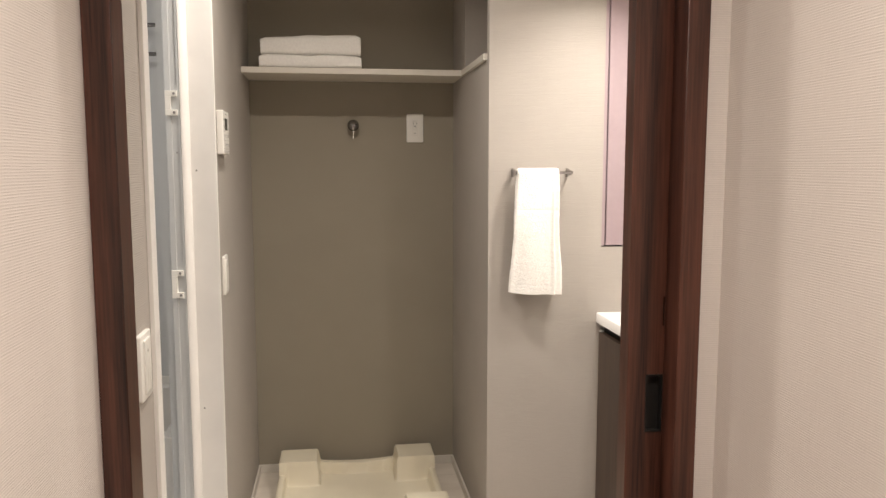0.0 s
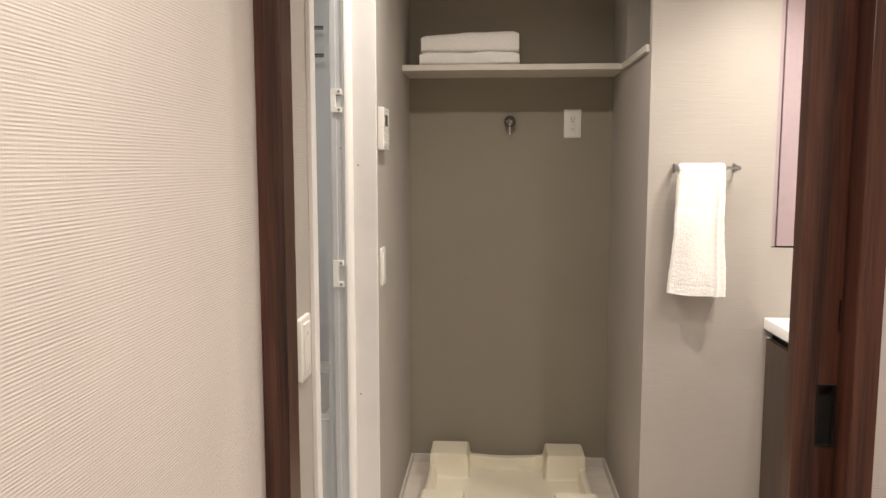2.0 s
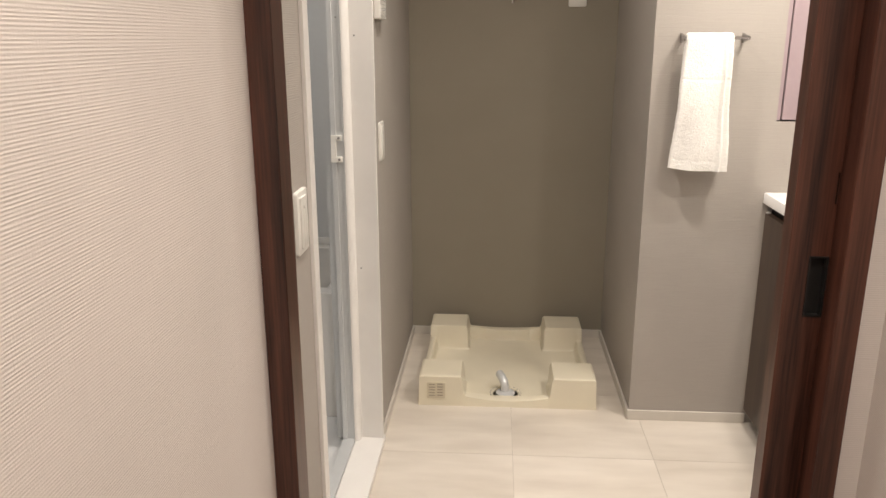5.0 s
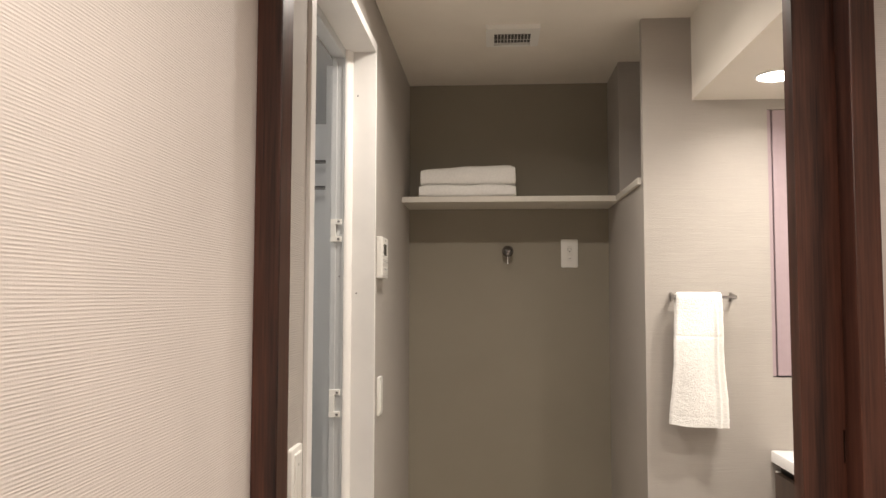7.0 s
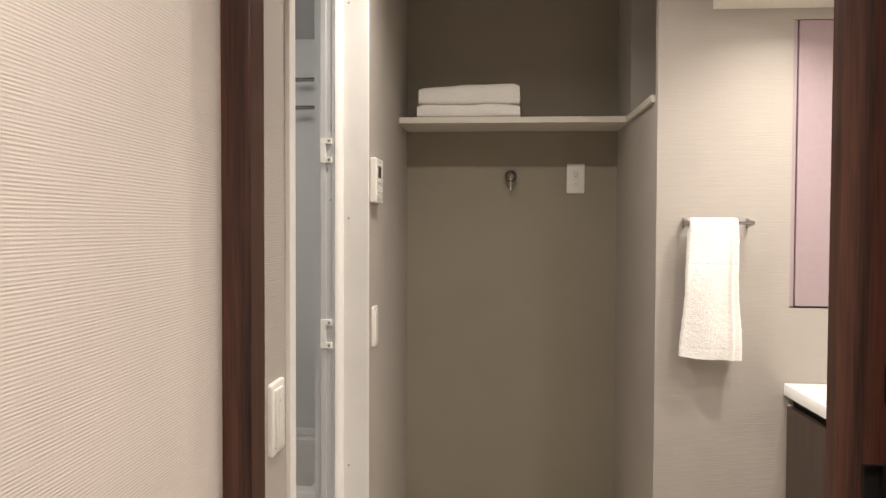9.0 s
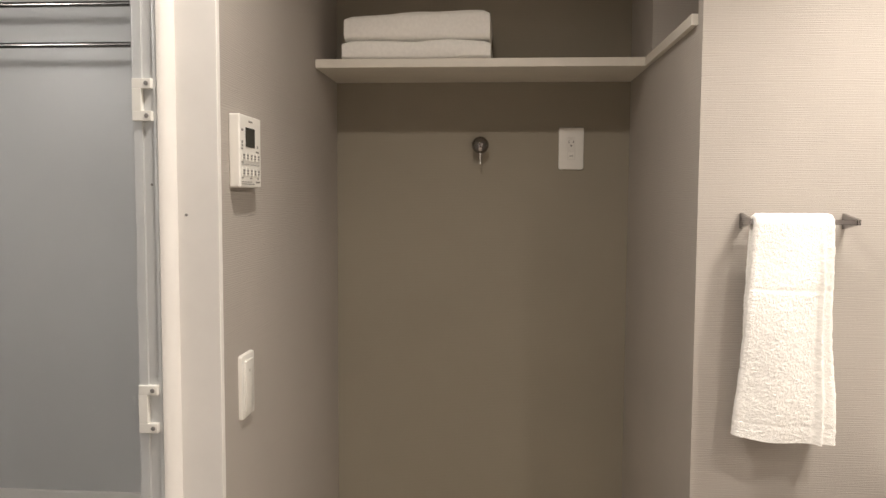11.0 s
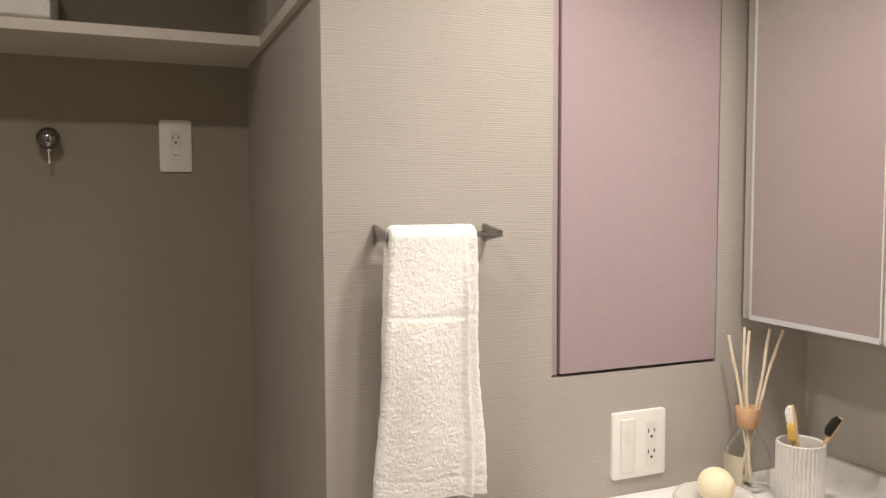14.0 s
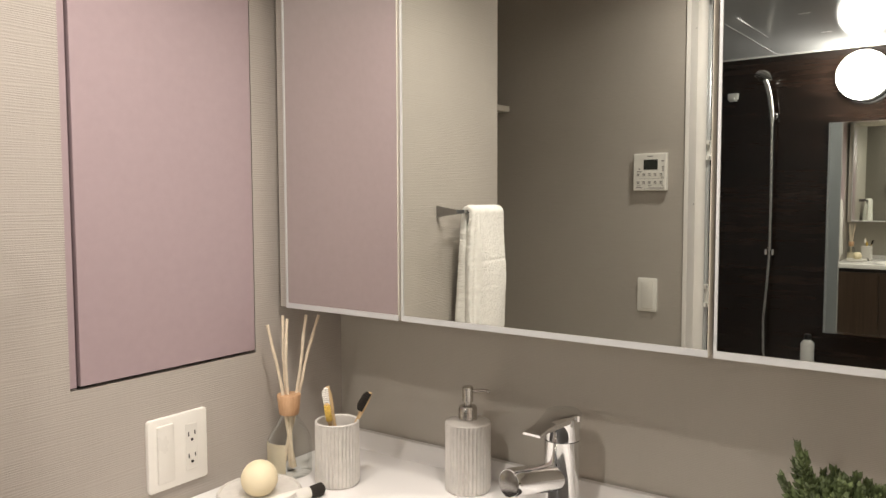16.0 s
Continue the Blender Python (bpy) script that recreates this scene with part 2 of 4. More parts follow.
def empty(name, m, label, category, group=""):
    ob = new(name)
    ob.empty_display_size = 0.05
    ob.matrix_basis = m
    return tagged(ob, label, category, group)


def add_lathe(bm, profile, steps=32, ribs=0, rib_depth=0.0, cx=0.0, cy=0.0):
    """A turned body from (radius, height) pairs; ribs flutes its side."""
    rings = []
    for r, z in profile:
        ring = []
        for k in range(steps):
            a = 2 * math.pi * k / steps
            rr = r + (rib_depth * math.cos(ribs * a) if ribs and r > 0.01 else 0)
            ring.append(bm.verts.new((cx + rr * math.cos(a), cy + rr * math.sin(a), z)))
        rings.append(ring)
    for a, b in zip(rings, rings[1:]):
        for k in range(steps):
            bm.faces.new((a[k], a[(k + 1) % steps], b[(k + 1) % steps], b[k]))
    bm.faces.new(rings[0][::-1])
    bm.faces.new(rings[-1])
    return bm


def lathe(name, profile, mat, parent=None, steps=32, at=None, smooth=True, ribs=0, rib_depth=0.0):
    bm = add_lathe(bmesh.new(), profile, steps, ribs, rib_depth)
    return mesh_ob(name, bm, mat, parent, smooth, at)


def add_tube(bm, points, radius, steps=12):
    """A round tube along points; radius may be a list."""
    pts = [Vector(p) for p in points]
    rad = radius if isinstance(radius, (list, tuple)) else [radius] * len(pts)
    rings, side = [], None
    for i, p in enumerate(pts):
        d = (pts[min(i + 1, len(pts) - 1)] - pts[max(i - 1, 0)]).normalized()
        side = (side - d * side.dot(d)).normalized() if side else d.orthogonal().normalized()
        up = d.cross(side)
        rings.append([bm.verts.new(p + rad[i] * (math.cos(2 * math.pi * k / steps) * side + math.sin(2 * math.pi * k / steps) * up)) for k in range(steps)])
    for a, b in zip(rings, rings[1:]):
        for k in range(steps):
            bm.faces.new((a[k], a[(k + 1) % steps], b[(k + 1) % steps], b[k]))
    bm.faces.new(rings[0][::-1])
    bm.faces.new(rings[-1])
    return bm


def tube(name, points, radius, mat, parent=None, steps=12, at=None):
    return mesh_ob(name, add_tube(bmesh.new(), points, radius, steps), mat, parent, True, at)


# ---------------------------------------------------------------- the shell
WEST, NORTH, TOWEL, EAST, COLUMN = 0.052, 3.360, 2.597, 1.885, 0.901
CEIL, SOFFIT, DOOR_Y0, DOOR_Y1 = 2.214, 1.939, 1.31, 1.41
BATH_W, BATH_E, BATH_S, BATH_N, BATH_C = -1.30, -0.10, 1.35, 3.20, 2.015
HALL_W, HALL_E, HALL_S, HALL_C = 0.036, 1.045, -1.3, 2.40
OPEN_Y0, OPEN_Y1, OPEN_Z = 1.597, 2.370, 2.045

WASH_FLOOR = structure(box("floor_washroom", -0.02, EAST + 0.1, DOOR_Y0 + 0.05, NORTH + 0.1, -0.1, -0.002, M_JOINT), "pale beige stone-patterned vinyl tile washroom floor", "floor")
structure(box("floor_hall", HALL_W - 0.1, HALL_E + 0.1, HALL_S - 0.1, DOOR_Y0 + 0.05, -0.1, 0.0, M_DARKFLOOR), "brown wooden hallway floor", "floor")
structure(box("floor_bath", BATH_W - 0.1, -0.02, BATH_S - 0.1, BATH_N + 0.1, -0.1, -0.01, M_BATHWALL), "light grey bathroom floor panel", "floor")
structure(box("ceiling", WEST - 0.1, EAST + 0.1, DOOR_Y0 + 0.02, NORTH + 0.1, CEIL, CEIL + 0.1, M_CEIL), "cream papered washroom ceiling", "ceiling")
structure(box("ceiling_hall", HALL_W - 0.1, HALL_E + 0.1, HALL_S - 0.1, DOOR_Y0 + 0.02, HALL_C, HALL_C + 0.1, M_CEIL), "cream papered hallway ceiling", "ceiling")
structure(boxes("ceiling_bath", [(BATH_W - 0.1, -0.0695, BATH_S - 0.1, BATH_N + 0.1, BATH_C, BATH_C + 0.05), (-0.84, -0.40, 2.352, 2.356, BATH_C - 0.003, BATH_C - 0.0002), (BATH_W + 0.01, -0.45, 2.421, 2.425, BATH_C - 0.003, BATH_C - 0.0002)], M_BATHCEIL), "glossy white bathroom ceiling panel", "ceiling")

structure(boxes("wall_west", [(-0.05, WEST, DOOR_Y0 + 0.02, OPEN_Y0 - 0.012, 0, CEIL), (-0.05, WEST, OPEN_Y0 - 0.012, OPEN_Y1 + 0.012, OPEN_Z + 0.012, CEIL),
                              (-0.05, WEST, OPEN_Y1 + 0.012, NORTH, 0, CEIL)], M_PAPER), "greige ribbed wallpaper wall with a doorway", "wall")
structure(box("wall_north", WEST - 0.1, COLUMN + 0.35, NORTH, NORTH + 0.1, 0, CEIL, M_BACK), "greige papered back wall of the laundry recess, darkened for shade", "wall")
# the recess's flank: solid below the shelf, with a pocket above it
SHELF_Z = 1.672
structure(boxes("wall_column", [(COLUMN, COLUMN + 0.35, TOWEL + 0.0, NORTH, 0, SHELF_Z), (COLUMN, COLUMN + 0.35, 3.065, NORTH, SHELF_Z, CEIL),
                                (COLUMN, COLUMN + 0.35, TOWEL, TOWEL + 0.035, SHELF_Z, CEIL), (COLUMN + 0.30, COLUMN + 0.35, TOWEL + 0.035, 3.065, SHELF_Z, CEIL)], M_PAPER),
          "greige papered wall beside the laundry recess", "wall")
CAB_X0, CAB_X1, CAB_Z0, CAB_Z1 = 1.296, 1.652, 1.047, 1.905
structure(boxes("wall_towel", [(COLUMN + 0.35, CAB_X0, TOWEL, TOWEL + 0.1, 0, CEIL), (CAB_X1, EAST + 0.1, TOWEL, TOWEL + 0.1, 0, CEIL),
                               (CAB_X0, CAB_X1, TOWEL, TOWEL + 0.1, 0, CAB_Z0), (CAB_X0, CAB_X1, TOWEL, TOWEL + 0.1, CAB_Z1, CEIL)], M_PAPER), "greige ribbed wallpaper wall behind the towel", "wall")
structure(box("wall_east", EAST, EAST + 0.1, DOOR_Y0, TOWEL, 0, CEIL, M_PANEL), "finely woven greige papered wall behind the basin", "wall")
structure(box("soffit", 1.060, EAST, DOOR_Y1, TOWEL, SOFFIT, CEIL, M_CEIL), "cream boxed soffit over the basin", "soffit")
DOOR_Z = 2.06
structure(boxes("wall_south", [(1.0, EAST + 0.1, DOOR_Y0, 1.344, 0, DOOR_Z), (1.0, EAST + 0.1, 1.394, DOOR_Y1, 0, DOOR_Z), (1.80, EAST + 0.1, 1.344, 1.394, 0, DOOR_Z),
                               (0.0, EAST + 0.1, DOOR_Y0, DOOR_Y1, DOOR_Z, HALL_C)], M_HALL), "cream papered partition with a pocket for the sliding door", "wall")
structure(box("wall_hall_west", HALL_W - 0.1, HALL_W, HALL_S, DOOR_Y0 + 0.02, 0, HALL_C, M_HALL), "cream ribbed wallpaper hallway wall", "wall")
structure(box("wall_hall_east", HALL_E, HALL_E + 0.1, HALL_S, DOOR_Y0, 0, HALL_C, M_HALL), "cream ribbed wallpaper hallway wall", "wall")
structure(box("wall_hall_south", HALL_W - 0.1, HALL_E + 0.1, HALL_S - 0.1, HALL_S, 0, HALL_C, M_HALL), "cream papered end wall of the hallway", "wall")
structure(boxes("wall_bath_north", [(BATH_W, BATH_E, BATH_N, BATH_N + 0.05, 0, BATH_C)], M_BATHWALL), "pale blue-grey bathroom wall panel", "wall")
structure(boxes("wall_bath_south", [(BATH_W, BATH_E, BATH_S - 0.05, BATH_S, 0, BATH_C)], M_BATHWALL), "pale blue-grey bathroom wall panel", "wall")
structure(boxes("wall_bath_west", [(BATH_W - 0.05, BATH_W, BATH_S, BATH_N, 0, BATH_C)], M_BATHWOOD), "glossy dark wood-grain bathroom wall panel", "wall")
structure(boxes("wall_bath_east", [(BATH_E, -0.0695, BATH_S, OPEN_Y0 - 0.03, 0, BATH_C), (BATH_E, -0.0695, OPEN_Y1 + 0.03, BATH_N, 0, BATH_C)], M_BATHWALL), "pale blue-grey bathroom wall panel", "wall")


def baseboard(name, x0, x1, y0, y1):
    return structure(box(name, x0, x1, y0, y1, 0, 0.037, M_SKIRT, bevel=0.002), "thin off-white vinyl baseboard", "baseboard")


baseboard("baseboard_towel", COLUMN - 0.006, 1.300, TOWEL - 0.008, TOWEL)
baseboard("baseboard_column", COLUMN - 0.008, COLUMN, TOWEL, NORTH)
baseboard("baseboard_north", WEST + 0.008, COLUMN - 0.008, NORTH - 0.008, NORTH)
baseboard("baseboard_west", WEST, WEST + 0.008, OPEN_Y1 + 0.032, NORTH)
# ---------------------------------------------------------------- doorway to the bathroom
def bath_door_frame():
    root = empty("bath_door_frame", pose(0, 0, 0), "white bathroom door casing with pale aluminium inner frame", "door frame")
    c = WEST + 0.008
    boxes("casing", [(-0.030, c, OPEN_Y0 - 0.038, OPEN_Y0, 0.02, OPEN_Z + 0.028), (-0.030, c, OPEN_Y1, OPEN_Y1 + 0.015, 0.02, OPEN_Z + 0.028),
                     (-0.030, c, OPEN_Y0, OPEN_Y1, OPEN_Z, OPEN_Z + 0.028)], M_TRIM, root, 0.0015)
    box("sill", -0.030, c + 0.004, OPEN_Y0 - 0.0385, OPEN_Y1 + 0.0285, 0.0, 0.02, M_WHITE, root, 0.002)
    # rounded cover strip between casing and inner frame
    bm = bmesh.new()
    depth, reach = 0.0285, 0.0190
    for y, s in ((OPEN_Y0 + 0.0002, 1), (OPEN_Y1 - 0.0002, -1)):
        cove = [(-0.0295 + reach * math.sin(k * math.pi / 14), y + s * depth * math.cos(k * math.pi / 14)) for k in range(8)] + [(-0.0295, y)]
        rings = [[bm.verts.new((px, py, z)) for px, py in cove] for z in (0.0205, OPEN_Z - 0.0005)]
        for k in range(len(cove)):
            bm.faces.new((rings[0][k], rings[0][(k + 1) % len(cove)], rings[1][(k + 1) % len(cove)], rings[1][k]))
        bm.faces.new(rings[0])
        bm.faces.new(rings[1])
    mesh_ob("cover_strip", bm, M_TRIM, root, True)
    # aluminium frame with a raised lip and a groove
    rows = []
    inset = 0.024
    for edge, s in ((OPEN_Y0 + inset, -1), (OPEN_Y1 - inset, 1)):
        for x0, x1, d0, d1 in ((-0.069, -0.0305, 0.0, 0.060), (-0.069, -0.054, -0.006, 0.0), (-0.037, -0.0305, -0.003, 0.0)):
            ys = sorted((edge + s * d0, edge + s * d1))
            rows.append((x0, x1, ys[0], ys[1], 0.028, OPEN_Z - 0.024))
    rows += [(-0.069, -0.0305, OPEN_Y0 - 0.040, OPEN_Y1 + 0.040, OPEN_Z - 0.024, OPEN_Z + 0.026), (-0.069, -0.0305, OPEN_Y0 - 0.040, OPEN_Y1 + 0.040, -0.005, 0.028)]
    boxes("inner_frame", rows, M_ALU, root, 0.0008)
    y = OPEN_Y1 - inset
    for z, h in ((1.463, 0.068), (0.947, 0.080)):
        boxes("strike_plate", [(-0.0685, -0.0370, y - 0.0115, y - 0.0002, z, z + 0.016), (-0.0685, -0.0370, y - 0.0115, y - 0.0002, z + h - 0.016, z + h),
                               (-0.0685, -0.0535, y - 0.0115, y - 0.0002, z + 0.016, z + h - 0.016)], M_PLASTIC, root, 0.0008)
        for dz in (0.008, h - 0.008):
            lathe("screw", [(0.0038, 0), (0.0038, 0.001), (0.0015, 0.0016)], M_GREY, root, 10, pose(-0.0445, y - 0.0114, z + dz, 90))
    for z in (0.55, 1.25, 1.85):
        lathe("screw", [(0.0026, 0), (0.0026, 0.0006), (0.001, 0.0009)], M_GREY, root, 8, pose(0.004, OPEN_Y1, z + 0.06, 90))
    lathe("screw", [(0.0022, 0), (0.0022, 0.0006), (0.001, 0.0009)], M_GREY, root, 8, pose(-0.043, y, 1.36, 90))


bath_door_frame()

# ---------------------------------------------------------------- sliding door to the hallway
def hall_door():
    root = empty("hall_door_frame", pose(0, 0, 0), "dark walnut frame of the hallway doorway", "door frame")
    boxes("jamb", [(0.0365, 0.078, 1.29, 1.356, 0, DOOR_Z + 0.02)], M_WALNUT, root, 0.002)
    boxes("jamb", [(0.962, 1.000, 1.29, 1.345, 0, DOOR_Z + 0.02), (0.962, 1.000, 1.393, 1.418, 0, DOOR_Z + 0.02)], M_WALNUT, root, 0.002)
    boxes("head", [(0.078, 0.962, 1.29, 1.345, DOOR_Z - 0.02, DOOR_Z + 0.02), (0.078, 0.962, 1.393, 1.418, DOOR_Z - 0.02, DOOR_Z + 0.02)], M_WALNUT, root, 0.002)
    box("latch_strip", 0.9605, 0.962, 1.347, 1.3495, 1.045, 1.096, M_RODS, root)
    leaf = empty("sliding_door", pose(0, 0, 0), "dark walnut sliding door pushed open into its pocket", "door")
    bm = bmesh.new()
    px0, px1, pz0, pz1 = 0.9335, 0.9645, 0.852, 0.957
    for r in ((0.899, px0, 1.352, 1.388, 0.008, DOOR_Z - 0.03), (px1, 1.78, 1.352, 1.388, 0.008, DOOR_Z - 0.03),
              (px0, px1, 1.352, 1.388, 0.008, pz0), (px0, px1, 1.352, 1.388, pz1, DOOR_Z - 0.03), (px0, px1, 1.3665, 1.388, pz0, pz1)):
        add_box(bm, *r)
    mesh_ob("leaf", bm, M_WALNUT, leaf)
    boxes("pull", [(px0, px0 + 0.003, 1.3505, 1.3665, pz0, pz1), (px1 - 0.003, px1, 1.3505, 1.3665, pz0, pz1), (px0 + 0.003, px1 - 0.003, 1.3505, 1.3665, pz0, pz0 + 0.003),
                   (px0 + 0.003, px1 - 0.003, 1.3505, 1.3665, pz1 - 0.003, pz1), (px0 + 0.003, px1 - 0.003, 1.3620, 1.3665, pz0 + 0.003, pz1 - 0.003)], M_BLACK, leaf)


hall_door()

# ---------------------------------------------------------------- laundry recess
def shelf():
    root = empty("wall_shelf", pose(0, 0, SHELF_Z), "off-white laminate shelf across the laundry recess", "shelf")
    box("board", WEST, COLUMN, 3.092, NORTH, 0, 0.022, M_SHELF, root, 0.001)
    box("ledge", COLUMN - 0.011, COLUMN + 0.299, TOWEL + 0.042, 3.0645, 0, 0.022, M_SHELF, root, 0.001)
    box("edging", COLUMN - 0.011, COLUMN - 0.0002, 3.0645, 3.0915, 0, 0.022, M_SHELF, root, 0.001)


shelf()


def folded_towel(name, x0, x1, y0, y1, z, h, lean, seed):
    """A thick bath towel folded flat: rolled front fold, layered ends and a slightly uneven top."""
    bm = bmesh.new()
    nx, n_round = 40, 20
    rings = []
    for i in range(nx + 1):
        u = i / nx
        x = x0 + (x1 - x0) * u
        hh = h * (1 + lean * (u - 0.5)) * (1 - 0.10 * max(0, abs(u - 0.5) * 2 - 0.9) * 10)
        ring = []
        for k in range(n_round):
            a = 2 * math.pi * k / n_round
            c, s = math.cos(a), math.sin(a)
            yy = (y0 + y1) / 2 + (y1 - y0) / 2 * math.copysign(abs(c) ** 0.22, c)
            zz = z + hh / 2 + hh / 2 * math.copysign(abs(s) ** 0.42, s)
            p = Vector((x, yy, zz))
            d = noise.noise(Vector((x * 9 + seed, yy * 9, zz * 20))) * 0.0075 + noise.noise(Vector((x * 40 + seed, yy * 40, zz * 50))) * 0.0012
            top = max(0, s)
            p.z += d * top
            p.y += d * (-1 if c < 0 else 1) * 0.8
            ring.append(bm.verts.new(p))
        rings.append(ring)
    for a, b in zip(rings, rings[1:]):
        for k in range(n_round):
            bm.faces.new((a[k], a[(k + 1) % n_round], b[(k + 1) % n_round], b[k]))
    for ring in (rings[0], rings[-1]):
        mid = bm.verts.new(sum((v.co for v in ring), Vector()) / n_round + Vector((0.006 if ring is rings[-1] else -0.006, 0, 0)))
        for k in range(n_round):
            bm.faces.new((ring[k], ring[(k + 1) % n_round], mid))
    ob = mesh_ob(name, bm, M_TOWEL, None, True)
    return tagged(ob, "thick white bath towel folded flat on the shelf", "towel", "folded towels on the shelf")


folded_towel("folded_towel", 0.118, 0.503, 3.105, 3.345, SHELF_Z + 0.0222, 0.052, 0.0, 1.0)
folded_towel("folded_towel", 0.124, 0.501, 3.108, 3.340, SHELF_Z + 0.0722, 0.074, 0.2, 7.0)


def wall_tap():
    root = empty("washing_machine_tap", pose(0.474, NORTH, 1.490), "chrome washing machine water tap on the back wall", "tap")
    lathe("rose", [(0.0200, 0), (0.0200, 0.003), (0.0150, 0.006), (0.0105, 0.008), (0.0105, 0.020)], M_BAR, root, 32, pose(0, 0, 0, 90))
    lathe("dome", [(0.0243 * math.sin(math.pi * k / 20) + 0.0001, 0.036 - 0.0235 * math.cos(math.pi * k / 20)) for k in range(21)], M_BAR, root, 40, pose(0, 0, 0, 90))
    tube("nozzle", [(0, -0.036, -0.020), (0, -0.036, -0.0275), (0, -0.036, -0.028), (0, -0.036, -0.046), (0, -0.036, -0.0465), (0, -0.036, -0.0545)],
         [0.0060, 0.0058, 0.0030, 0.0028, 0.0052, 0.0050], M_CHROME, root, 16)


wall_tap()


def socket(parent, x, z, m_slot=M_BLACK):
    """A three-hole power socket seen face on, at (x, z) of its plate."""
    boxes("slot", [(x - 0.0075, x - 0.0058, -0.0093, -0.0084, z - 0.001, z + 0.0065), (x + 0.0052, x + 0.0069, -0.0093, -0.0084, z, z + 0.0065)], m_slot, parent)
    lathe("slot", [(0.0026, 0), (0.0026, 0.0008)], m_slot, parent, 12, pose(x, -0.0085, z - 0.008, 90))


def plate(name, w, h, y0, y1, r, mat, parent, cx=0.0, cz=0.0):
    """A moulded cover plate: rounded corners and a softened front edge, its face on y0."""
    bm = bmesh.new()
    rings = []
    for y, shrink in ((y1, 0.0), (y0 + 0.0020, 0.0), (y0 + 0.0006, 0.0008), (y0, 0.0022)):
        ring = []
        for qx, qz, a0 in ((1, 1, 0), (-1, 1, 90), (-1, -1, 180), (1, -1, 270)):
            for k in range(6):
                a = radians(a0 + 18 * k)
                ring.append(bm.verts.new((cx + qx * (w / 2 - r) + (r - shrink) * math.cos(a), y, cz + qz * (h / 2 - r) + (r - shrink) * math.sin(a))))
        rings.append(ring)
    for a, b in zip(rings, rings[1:]):
        for k in range(24):
            bm.faces.new((a[k], a[(k + 1) % 24], b[(k + 1) % 24], b[k]))
    bm.faces.new(rings[0])
    bm.faces.new(rings[-1][::-1])
    return mesh_ob(name, bm, mat, parent, True)


def outlet(name, m, w, h, label):
    root = empty(name, m, label, "outlet")
    plate("plate", w, h, -0.0068, 0, 0.0060, M_PLASTIC, root)
    return root


o = outlet("wall_outlet", pose(0.735, NORTH - 0.0004, 1.482), 0.071, 0.120, "white plastic power outlet plate on the back wall")
box("insert", -0.0115, 0.0115, -0.0083, -0.0066, -0.033, 0.033, M_PLASTIC2, o, 0.0006)
socket(o, 0, 0.016)
box("earth_cover", -0.009, 0.009, -0.0092, -0.0082, -0.029, -0.010, M_PLASTIC, o, 0.0004)
box("mark", -0.006, 0.006, -0.0095, -0.0091, -0.0225, -0.0205, M_GREY, o)


